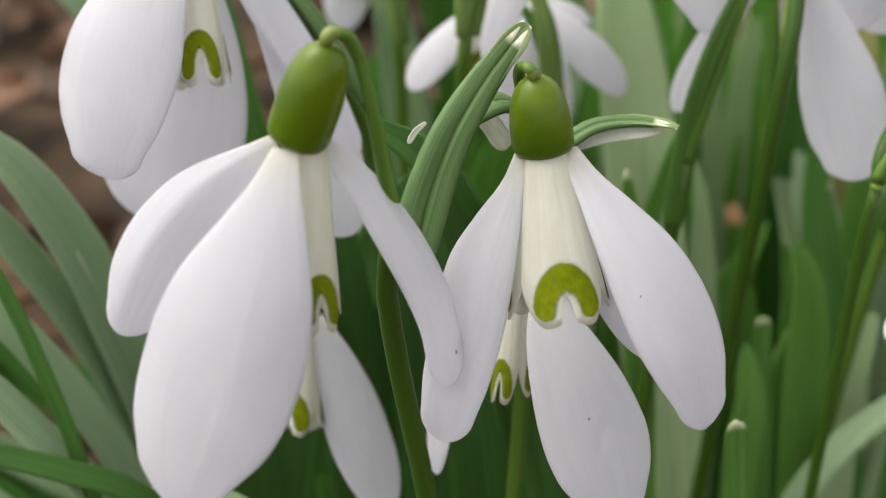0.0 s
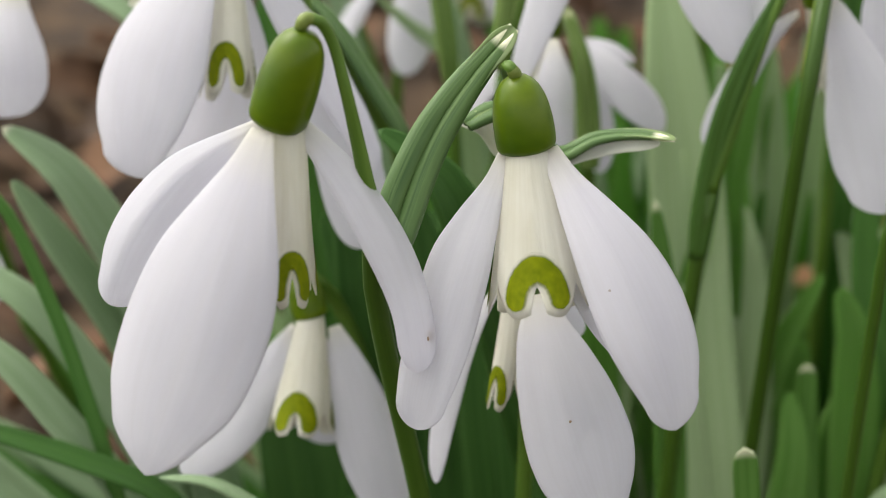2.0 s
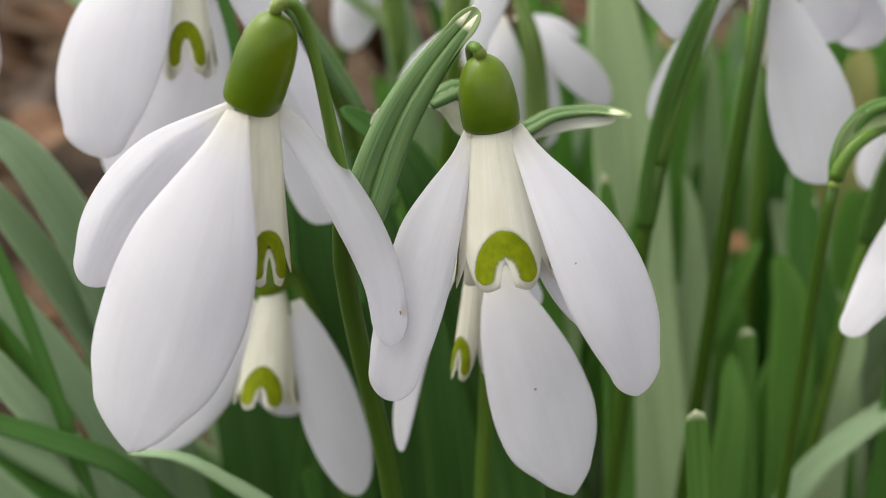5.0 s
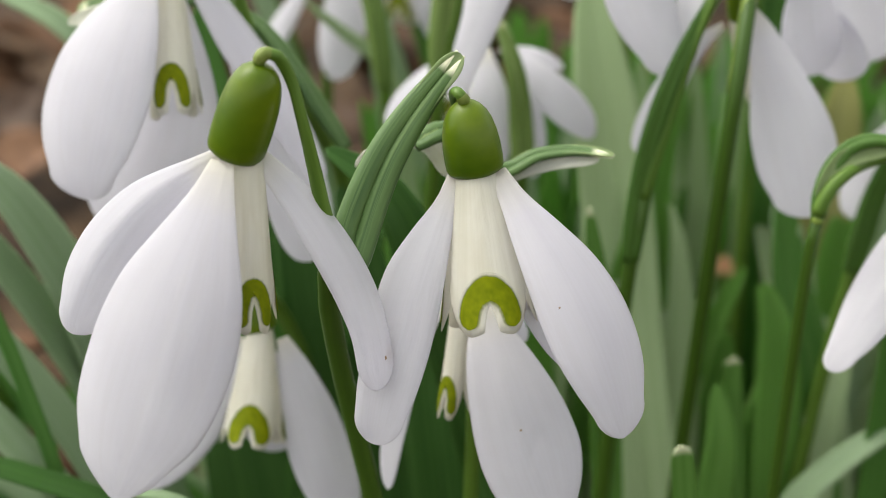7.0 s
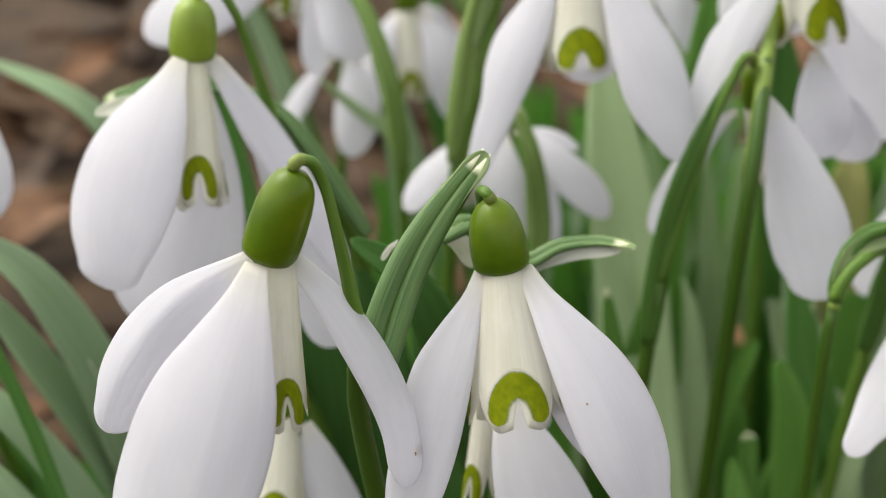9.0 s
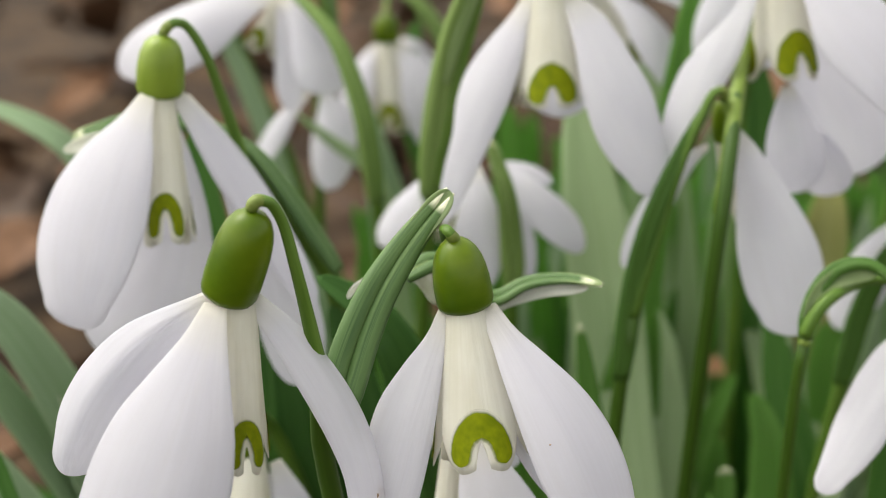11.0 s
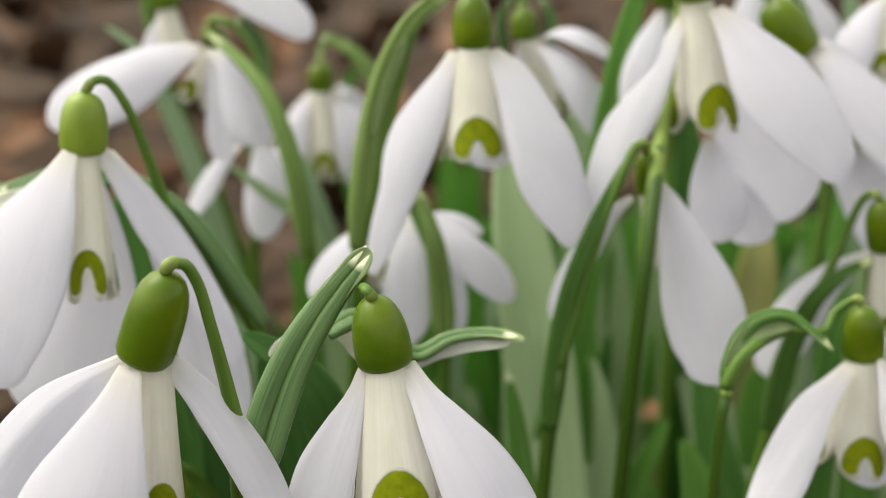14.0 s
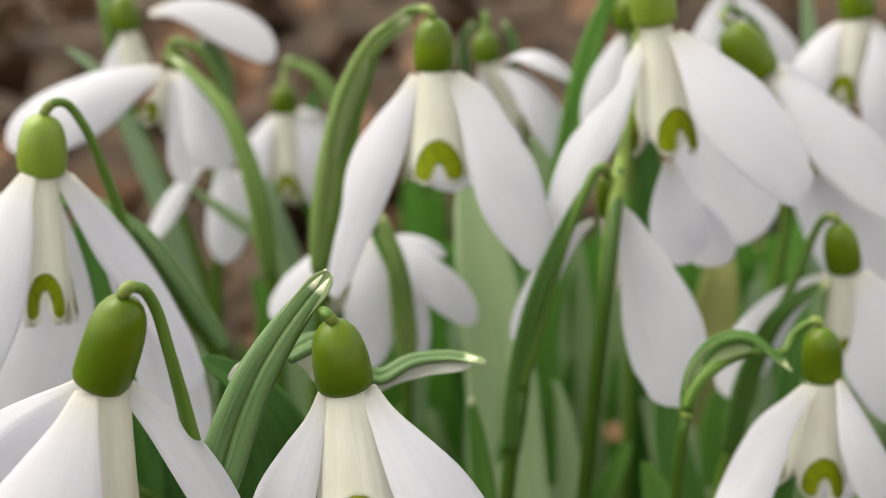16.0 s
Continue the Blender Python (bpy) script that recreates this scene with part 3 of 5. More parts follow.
# ---- the snowdrops, nearest first ----
snowdrop(
    'large white snowdrop on an arched stalk, long petals spread',
    (5.0, 119.2, 0.0),
    ((-14.8, 103.3, 137.9), (-11.3, 103.0, 147.3), 6.1, 0.5),
    ((-13.3, 99.0, 120.6), (0.34, -0.86, 0.38), 1.0, (-13.8, 103.6, 137.3)),
    [
        ((-15.4, 101.1, 137.9), (-19.8, 91.5, 123.9), (-24.9, 86.5, 107.7), 15.6, (-0.10, -0.88, 0.46), 0.34, {'left': (1.4, 2.4, 4.6, 7.2, 8.4, 8.5, 7.7, 5.6), 'right': (1.1, 2.4, 4.1, 6.0, 7.0, 7.1, 6.2, 3.8), 'point': 0.75}),
        ((-16.8, 104.8, 136.7), (-26.1, 102.0, 129.9), (-31.4, 98.0, 119.7), 7.5, (0.25, -0.97, -0.06), 0.1, {'left': (1.1, 1.2, 1.6, 2.2, 2.6, 2.9, 2.9, 2.3), 'right': (1.1, 2.3, 3.3, 4.2, 4.6, 4.6, 4.0, 3.0), 'fold': (0.42, 1.9)}),
        ((-12.7, 103.3, 137.9), (-4.7, 102.3, 126.6), (-0.5, 99.4, 113.5), 5.6, (0.35, -0.72, 0.60), 0.4, {'left': (1.0, 1.25, 1.6, 1.9, 1.9, 1.7, 1.5, 1.7), 'right': (1.1, 1.6, 2.25, 2.8, 3.2, 3.3, 3.0, 2.5), 'curl': 0.1}),
    ],
    pedicel=[(-11.7, 102.8, 147.4), (-11.2, 102.7, 148.3), (-10.0, 103.3, 148.1), (-9.0, 104.0, 146.0), (-7.9, 104.1, 141.1), (-7.0, 104.8, 135.3), (-6.3, 105.0, 130.9), (-5.6, 105.5, 126.9)],
    spathes=[([(-4.5, 104.1, 123.7), (-3.3, 107.4, 128.4), (-1.1, 111.2, 134.0), (2.4, 115.0, 139.3), (6.9, 118.7, 144.4)], 4.8, (0.40, -0.65, 0.65), 0.5)],
    membranes=[([(-2.8, 106.6, 126.5), (-2.3, 108.8, 128.8), (-0.2, 111.6, 132.3)], 0.8, (0.35, -0.68, 0.65))],
    scape=[(5.0, 119.2, -2.0), (-3.1, 113.6, 88.8), (-4.3, 112.8, 96.8), (-6.1, 111.4, 108.5), (-7.1, 109.7, 119.5), (-5.9, 106.6, 127.0)],
    thickness=1.3,
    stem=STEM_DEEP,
    specks=[(2, (0.4, 101.4, 116.74), (0.87, -0.39, 0.3), 0.5)],
    sizes=(1.85, 3.3, 1.1),
)
snowdrop(
    'large white snowdrop with spread petals and a green horseshoe mark',
    (7.0, 129.8, 0.0),
    ((8.9, 113.9, 132.7), (7.5, 114.1, 140.7), 6.4, 0.08),
    ((11.0, 106.8, 116.9), (0.06, -0.91, 0.41), 1.1),
    [
        ((6.9, 113.5, 132.4), (2.0, 104.9, 119.9), (-0.9, 99.2, 107.0), 7.7, (-0.25, -0.83, 0.50), 0.32, {'left': (1.1, 1.3, 2.8, 4.3, 4.4, 4.0, 3.7, 3.1), 'right': (1.1, 1.3, 2.1, 2.9, 3.4, 3.6, 3.4, 2.8)}),
        ((11.2, 113.1, 133.1), (20.0, 103.2, 122.4), (25.4, 99.7, 108.8), 10.1, (0.30, -0.80, 0.52), 0.34, {'left': (1.1, 1.9, 2.9, 3.7, 4.2, 4.3, 3.7, 2.7), 'right': (1.1, 1.4, 3.0, 4.9, 5.8, 5.8, 5.0, 3.5), 'point': 0.6}),
        ((10.3, 116.2, 131.6), (16.6, 111.5, 121.5), (22.0, 107.5, 112.0), 8.0, (0.30, -0.80, 0.52), 0.3),
    ],
    pedicel=[(7.7, 113.9, 140.3), (7.1, 113.3, 141.5), (6.5, 115.3, 141.1), (6.3, 119.7, 138.7), (7.2, 123.2, 134.2), (7.6, 125.7, 129.9)],
    spathes=[([(1.3, 123.1, 132.3), (4.0, 124.9, 133.6), (8.2, 128.1, 130.1), (11.5, 128.2, 127.5), (15.3, 129.2, 129.1), (20.0, 128.8, 130.0), (24.7, 126.9, 130.1)], 3.3, (0.12, -0.24, 0.96), 0.5)],
    membranes=[([(11.1, 127.9, 125.7), (14.3, 128.8, 127.3), (18.3, 128.6, 128.6), (23.0, 127.6, 129.4)], 1.8, (0.16, -0.85, 0.50)), ([(0.5, 125.1, 132.0), (3.2, 125.9, 131.0), (5.6, 126.6, 127.3)], 2.4, (-0.04, -0.87, 0.50)), ([(-3.4, 122.6, 132.0), (-4.5, 122.2, 131.1), (-5.3, 121.6, 129.9)], 0.7, (0.24, -0.78, 0.57))],
    scape=[(7.0, 129.8, -2.0), (8.3, 127.1, 79.6), (8.5, 126.6, 88.2), (8.6, 125.7, 105.7), (8.3, 125.5, 119.8), (7.7, 126.0, 130.5)],
    specks=[(1, (18.1, 102.55, 122.3), (-0.06, -0.88, 0.47), 0.09)],
    thickness=1.1,
    sizes=(2.0, 5.6, 1.02),
)
snowdrop(
    'white snowdrop half hidden behind another flower, one petal creased',
    (9.3, 136.0, 0.0),
    ((7.4, 124.5, 114.1), (7.3, 123.4, 121.3), 5.8, 0.4),
    ((6.6, 118.5, 98.6), (-0.55, -0.77, 0.33), 0.6),
    [
        ((10.2, 119.9, 113.2), (14.8, 108.1, 103.9), (19.4, 103.9, 92.7), 12.0, (0.12, -0.88, 0.46), 0.34, {'left': (1.3, 3.2, 4.4, 5.2, 5.7, 5.8, 5.1, 2.8), 'right': (1.5, 2.5, 4.2, 5.6, 6.2, 6.2, 5.1, 3.2), 'point': 0.8, 'dent': 0.62}),
        ((5.8, 124.0, 113.2), (-0.8, 122.0, 100.1), (-1.9, 118.4, 87.5), 5.0, (-0.71, -0.54, 0.45), 0.45),
        ((9.2, 126.2, 112.6), (12.4, 128.6, 107.9), (15.0, 129.1, 103.7), 4.3, (0.46, -0.61, 0.64), 0.4),
    ],
    scape=[(9.3, 136.0, -2.0), (9.3, 133.3, 75.1), (9.3, 132.5, 87.9), (8.7, 133.6, 104.8), (7.4, 132.9, 117.9), (7.0, 128.9, 118.9)],
    thickness=1.1,
    specks=[(0, (14.63, 106.99, 104.46), (0.1, -0.85, 0.51), 0.12)],
)
snowdrop(
    'white snowdrop hanging low, darker in the shade of its neighbours',
    (-11.9, 148.1, 0.0),
    ((-20.4, 132.6, 102.1), (-22.0, 133.9, 107.6), 4.8, 0.4),
    ((-20.6, 124.3, 88.8), (0.06, -0.91, 0.41), 1.12),
    [
        ((-17.6, 133.3, 100.7), (-12.4, 128.0, 90.7), (-8.1, 123.9, 76.4), 9.5, (0.61, -0.66, 0.43), 0.4),
        ((-23.3, 134.6, 99.6), (-30.1, 131.7, 89.4), (-38.6, 127.7, 79.4), 9.2, (-0.31, -0.82, 0.48), 0.4),
        ((-20.7, 134.8, 99.6), (-20.6, 137.6, 88.9), (-20.8, 136.0, 80.5), 9.6, (-0.07, 0.97, -0.23), 0.4),
    ],
    scape=[(-11.9, 148.1, -2.0), (-14.7, 148.2, 63.0), (-16.2, 148.3, 82.7), (-20.6, 146.7, 97.8), (-22.9, 140.6, 104.3)],
    thickness=1.2,
    sizes=(1.5, 4.5, 1.15),
)
snowdrop(
    'white snowdrop on an arched stalk with a long front petal',
    (-12.3, 178.2, 0.0),
    ((-32.2, 144.1, 148.4), (-31.2, 143.9, 156.2), 6.2, 0.4),
    ((-30.2, 135.1, 130.5), (0.25, -0.90, 0.35), 0.92),
    [
        ((-33.1, 141.8, 149.1), (-37.4, 130.0, 136.7), (-39.6, 126.0, 123.1), 16.4, (-0.12, -0.88, 0.45), 0.28, {'left': (1.1, 2.4, 6.3, 9.1, 9.8, 9.3, 7.7, 5.5), 'right': (1.1, 2.5, 4.3, 5.6, 6.3, 6.1, 5.3, 3.8), 'fold': (0.5, 0.5)}),
        ((-30.3, 143.9, 149.0), (-20.8, 142.0, 135.0), (-12.7, 138.4, 120.5), 5.5, (0.42, -0.72, 0.55), 0.35, {'left': (1.1, 1.4, 2.0, 2.5, 2.4, 2.2, 1.9, 1.5), 'right': (1.1, 1.3, 1.7, 2.6, 3.2, 3.3, 3.2, 2.6)}),
        ((-29.4, 146.2, 147.8), (-19.6, 143.5, 130.0), (-14.0, 136.5, 110.6), 9.0, (0.30, -0.85, 0.43), 0.3, {'claw': 0.1, 'widest': 0.78, 'point': 0.4}),
        ((-32.9, 146.6, 146.8), (-33.9, 145.1, 126.5), (-42.6, 143.5, 109.9), 17.4, (-0.16, 0.97, -0.16), 0.4, {'claw': 0.1, 'widest': 0.74}),
    ],
    pedicel=[(-31.2, 143.9, 156.2), (-30.1, 144.0, 157.5), (-28.8, 145.6, 157.3), (-26.7, 146.5, 153.7), (-25.0, 147.4, 147.5), (-23.5, 148.3, 141.1), (-22.6, 148.9, 136.9)],
    spathes=[([(-10.3, 148.2, 122.4), (-16.4, 149.4, 131.9), (-21.8, 150.6, 138.8), (-30.5, 151.1, 144.1)], 3.7, (0.52, -0.18, 0.84), 0.5), ([(-30.2, 152.5, 142.0), (-36.9, 151.5, 143.0), (-42.0, 150.0, 142.3), (-46.3, 149.0, 140.9)], 3.3, (0.12, -0.5, 0.86), 0.5)],
    membranes=[([(-33.5, 149.6, 140.6), (-38.0, 148.8, 141.3), (-42.6, 147.6, 140.8), (-47.0, 146.9, 139.7)], 2.4, (0.05, -0.80, 0.60))],
    scape=[(-12.3, 178.2, -2.0), (-12.5, 159.7, 102.6), (-12.6, 154.9, 117.9), (-17.1, 152.0, 127.6), (-22.1, 150.1, 137.3)],
    thickness=1.2,
    light=True,
)
snowdrop(
    'white snowdrop under a tall broad green spathe arched over it',
    (-4.0, 178.5, 0.0),
    ((18.2, 167.0, 158.3), (17.9, 166.4, 165.7), 5.9, 0.4),
    ((19.1, 162.7, 142.2), (-0.01, -0.95, 0.32), 1.12),
    [
        ((15.6, 166.8, 157.4), (8.8, 159.9, 142.9), (3.6, 157.5, 126.6), 8.5, (-0.38, -0.80, 0.46), 0.3, {'left': (1.1, 1.8, 3.6, 5.2, 4.9, 3.2, 2.5, 1.8), 'right': (1.1, 1.6, 2.7, 3.4, 3.4, 3.1, 2.7, 2.1)}),
        ((20.8, 165.8, 157.9), (27.9, 156.8, 145.6), (33.7, 154.1, 132.5), 10.4, (0.25, -0.86, 0.44), 0.3, {'left': (1.1, 1.6, 2.4, 3.7, 4.5, 4.9, 4.3, 3.1), 'right': (1.3, 3.7, 4.7, 5.4, 5.9, 5.3, 4.3, 3.4)}),
        ((18.7, 169.8, 157.0), (20.9, 175.4, 145.7), (23.7, 175.1, 138.6), 12.2, (0.22, 0.97, -0.10), 0.4),
    ],
    pedicel=[(17.9, 166.4, 165.7), (17.4, 166.7, 166.6), (16.1, 168.8, 166.6), (13.6, 171.6, 165.6), (10.7, 172.7, 162.4)],
    spathes=[([(1.3, 169.1, 126.5), (2.5, 170.4, 139.7), (5.0, 171.2, 151.7), (8.9, 171.0, 160.6), (15.5, 170.8, 166.2)], 5.4, (0.50, -0.78, 0.37), 0.42, KEEL_PALE)],
    membranes=[([(3.5, 167.6, 144.7), (4.8, 168.2, 149.7), (6.5, 168.6, 154.7), (8.4, 169.0, 159.2)], 1.7, (0.50, -0.78, 0.37), MEMBRANE)],
    scape=[(-4.0, 178.5, -2.0), (-1.5, 173.9, 84.3), (-0.5, 172.1, 104.0), (0.5, 170.6, 118.4), (1.1, 169.4, 127.3)],
    thickness=1.25,
    sizes=(1.9, 5.6, 1.24),
)
snowdrop(
    'white snowdrop with flared petals and a bold green mark',
    (39.2, 164.0, 0.0),
    ((50.4, 171.9, 164.6), (49.0, 171.2, 172.0), 6.8, 0.4),
    ((52.7, 167.5, 145.5), (0.24, -0.92, 0.31), 1.08),
    [
        ((48.9, 171.1, 162.0), (40.6, 162.6, 148.0), (35.8, 158.1, 132.8), 7.4, (-0.43, -0.79, 0.44), 0.3, {'left': (1.1, 1.2, 0.3, 2.4, 4.3, 4.4, 3.8, 2.9), 'right': (1.1, 1.5, 2.5, 3.3, 3.1, 2.2, 1.6, 1.5)}),
        ((52.9, 169.3, 163.5), (61.4, 159.6, 152.9), (70.2, 156.6, 142.0), 12.9, (0.12, -0.82, 0.55), 0.26, {'left': (1.3, 2.2, 3.6, 5.2, 5.4, 4.9, 4.1, 3.0), 'right': (1.4, 3.2, 5.2, 7.1, 7.5, 7.4, 6.2, 4.6)}),
        ((51.4, 174.4, 162.6), (62.0, 178.4, 143.6), (70.5, 181.6, 128.1), 16.0, (0.11, 0.90, -0.41), 0.35),
    ],
    scape=[(39.2, 164.0, -2.0), (40.8, 152.6, 92.0), (41.6, 150.0, 120.2), (42.5, 150.5, 135.6), (44.8, 161.0, 145.3), (48.5, 176.9, 154.5), (49.9, 176.2, 171.1)],
    thickness=1.12,
    joint=((49.9, 176.6, 169.0), (48.6, 176.6, 155.5), (45.0, 162.0, 145.8), (43.2, 154.0, 139.5), (42.0, 150.2, 131.0)),
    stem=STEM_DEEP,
    light=True,
    sizes=(2.0, 5.3, 1.25),
)
snowdrop(
    'white snowdrop with one long greyish petal in shade',
    (25.8, 151.0, 0.0),
    ((43.5, 159.9, 138.8), (42.7, 158.8, 145.0), 3.7, 0.4),
    ((47.4, 160.6, 126.5), (0.05, -0.95, 0.30), 0.72),
    [
        ((43.8, 160.5, 140.5), (50.0, 153.3, 127.2), (52.7, 147.3, 114.5), 12.0, (0.08, -0.93, 0.36), 0.28, {'left': (1.1, 1.4, 2.2, 3.8, 5.1, 5.6, 5.4, 4.2), 'right': (1.1, 2.5, 3.5, 4.8, 6.0, 6.5, 5.8, 4.3)}),
        ((41.3, 160.6, 137.7), (34.4, 162.0, 129.4), (30.5, 159.6, 119.0), 6.3, (-0.73, -0.49, 0.48), 0.4),
        ((53.0, 167.1, 145.0), (54.0, 164.6, 137.5), (56.1, 165.1, 129.6), 8.7, (0.10, 0.99, -0.12), 0.4),
        ((55.6, 169.4, 139.9), (59.2, 169.3, 133.7), (63.0, 171.4, 127.2), 8.0, (0.31, 0.94, -0.10), 0.4),
    ],
    pedicel=[(42.7, 158.7, 144.8), (42.4, 158.2, 146.3), (40.9, 157.1, 146.3), (39.3, 156.1, 143.2), (37.5, 155.5, 138.4)],
    spathes=[([(29.8, 149.9, 105.9), (30.9, 152.0, 118.3), (32.9, 153.2, 128.2), (36.7, 155.3, 137.7), (41.4, 158.2, 146.4)], 3.7, (0.41, -0.77, 0.48), 0.42, KEEL_DEEP)],
    scape=[(25.8, 151.0, -2.0), (29.3, 150.8, 96.0), (29.9, 150.8, 105.4), (30.9, 151.9, 114.8)],
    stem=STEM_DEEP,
    thickness=1.2,
)
snowdrop(
    'white snowdrop with a compact green ovary and a clear mark',
    (51.8, 140.9, 0.0),
    ((71.8, 145.0, 120.3), (70.7, 144.3, 127.8), 5.6, 0.4),
    ((70.9, 140.8, 104.8), (-0.01, -0.95, 0.32), 1.0),
    [
        ((69.2, 142.1, 120.1), (60.3, 133.7, 111.2), (53.0, 126.3, 102.6), 7.0, (-0.45, -0.79, 0.42), 0.3, {'left': (1.1, 2.1, 3.6, 3.9, 3.7, 3.2, 2.4, 1.7), 'right': (1.1, 1.2, 1.4, 2.6, 3.3, 3.7, 3.2, 2.3)}),
        ((73.3, 142.1, 121.1), (76.7, 136.3, 113.5), (82.8, 133.4, 101.7), 9.0, (0.55, -0.73, 0.41), 0.45),
        ((72.7, 147.4, 118.2), (75.8, 151.6, 105.4), (76.3, 148.9, 97.6), 9.9, (0.00, 0.99, -0.13), 0.4),
    ],
    pedicel=[(69.6, 141.7, 129.2), (69.0, 141.9, 129.9), (66.3, 142.2, 127.9), (64.7, 140.6, 125.9), (62.2, 140.4, 125.9), (60.1, 140.6, 125.9), (57.8, 140.0, 125.3), (55.3, 138.0, 124.9), (53.3, 137.0, 123.4), (52.0, 136.5, 121.0), (51.7, 136.4, 119.6)],
    spathes=[([(51.6, 136.2, 118.8), (52.3, 137.7, 123.5), (54.9, 139.1, 127.5), (58.9, 138.5, 128.9), (64.4, 135.2, 125.6)], 2.3, (0.09, -0.56, 0.82), 0.4, KEEL_DEEP)],
    membranes=[([(51.6, 136.9, 120.3), (52.5, 137.4, 123.8), (54.4, 138.4, 126.1), (56.8, 138.9, 127.2), (60.2, 138.2, 127.8)], 2.6, (0.10, -0.92, 0.35), MEMBRANE)],
    joint=((51.55, 136.2, 118.6), (51.6, 136.2, 118.9), (51.65, 136.2, 119.2)),
    scape=[(51.8, 140.9, -2.0), (51.2, 136.9, 105.3), (51.2, 136.4, 113.2), (51.5, 136.2, 118.8), (51.8, 136.5, 120.0)],
    thickness=0.85,
    stem=STEM_DEEP,
    sizes=(2.0, 5.3, 1.1),
)
snowdrop(
    'white snowdrop with a dark egg-shaped ovary and broad pale petals',
    (56.5, 163.3, 0.0),
    ((81.1, 167.6, 128.0), (79.1, 167.0, 135.7), 5.4, 0.4),
    ((83.0, 166.8, 113.2), (-0.29, -0.91, 0.30), 1.0),
    [
        ((82.6, 165.5, 128.1), (87.9, 159.9, 118.1), (85.5, 156.6, 108.0), 16.1, (0.09, -0.91, 0.41), 0.4),
        ((79.2, 169.1, 126.3), (69.9, 172.2, 116.5), (66.0, 170.5, 104.9), 9.9, (-0.67, -0.52, 0.52), 0.4),
    ],
    pedicel=[(79.1, 167.0, 135.7), (78.4, 167.3, 136.6), (77.3, 169.0, 135.5), (75.7, 170.2, 129.6), (73.7, 170.2, 123.1)],
    spathes=[([(65.6, 165.9, 97.7), (68.6, 168.4, 111.3), (72.7, 167.6, 121.7), (79.8, 167.1, 126.6)], 4.0, (0.29, -0.61, 0.74), 0.38, KEEL_DEEP)],
    scape=[(56.5, 163.3, -2.0), (64.8, 166.9, 87.9), (66.7, 167.7, 99.8), (68.8, 169.6, 111.8)],
    thickness=1.2,
)
snowdrop(
    'white snowdrop with a tilted green ovary and long overlapping petals',
    (75.2, 197.7, 0.0),
    ((73.5, 198.0, 152.4), (67.4, 197.6, 160.7), 8.1, 0.4),
    ((84.6, 198.6, 135.7), (0.28, -0.91, 0.31), 1.0),
    [
        ((75.3, 195.9, 152.5), (86.4, 189.1, 145.0), (99.6, 184.0, 130.1), 17.7, (0.40, -0.65, 0.65), 0.4),
        ((74.0, 197.4, 150.8), (88.6, 197.6, 132.9), (98.2, 195.4, 113.8), 18.8, (0.10, 0.99, -0.12), 0.4),
        ((77.7, 201.2, 152.6), (83.5, 203.6, 150.7), (91.2, 202.7, 141.9), 12.9, (0.52, -0.17, 0.84), 0.4),
    ],
    pedicel=[(67.4, 197.6, 160.7), (66.4, 198.1, 162.0), (68.1, 201.6, 163.0), (75.5, 206.2, 158.1), (82.5, 208.3, 133.1)],
    scape=[(75.2, 197.7, -2.0), (80.4, 204.2, 89.5), (82.4, 206.7, 109.4), (83.7, 208.2, 126.7), (82.0, 209.0, 135.1)],
    thickness=1.2,
)
snowdrop(
    'small white snowdrop far back among the clump',
    (6.1, 248.2, 0.0),
    ((-12.4, 236.1, 136.6), (-12.4, 236.0, 142.5), 5.3, 0.4),
    ((-11.2, 230.1, 118.7), (0.04, -0.95, 0.32), 1.0),
    [
        ((-14.5, 236.0, 136.1), (-18.9, 230.4, 128.8), (-19.8, 228.6, 117.2), 9.8, (-0.60, -0.72, 0.34), 0.4),
        ((-10.3, 235.9, 136.1), (-4.0, 230.1, 128.2), (-2.4, 228.0, 115.7), 10.7, (0.48, -0.80, 0.37), 0.4),
        ((-9.7, 238.9, 135.5), (-5.5, 243.6, 133.9), (-1.4, 242.9, 125.6), 9.5, (0.43, -0.17, 0.88), 0.4),
    ],
    pedicel=[(-12.4, 236.0, 142.5), (-12.3, 239.1, 145.4), (-10.2, 241.3, 145.9), (-6.4, 242.3, 142.5), (-1.9, 244.0, 135.0)],
    spathes=[([(-0.6, 242.0, 135.5), (-6.8, 241.7, 143.8), (-12.8, 240.7, 146.9)], 3.9, (0.19, -0.56, 0.81), 0.5, KEEL_PALE)],
    scape=[(6.1, 248.2, -2.0), (3.6, 245.8, 96.5), (2.6, 244.8, 118.9), (-1.9, 244.0, 135.0), (-6.5, 243.3, 142.3)],
    thickness=1.2,
)
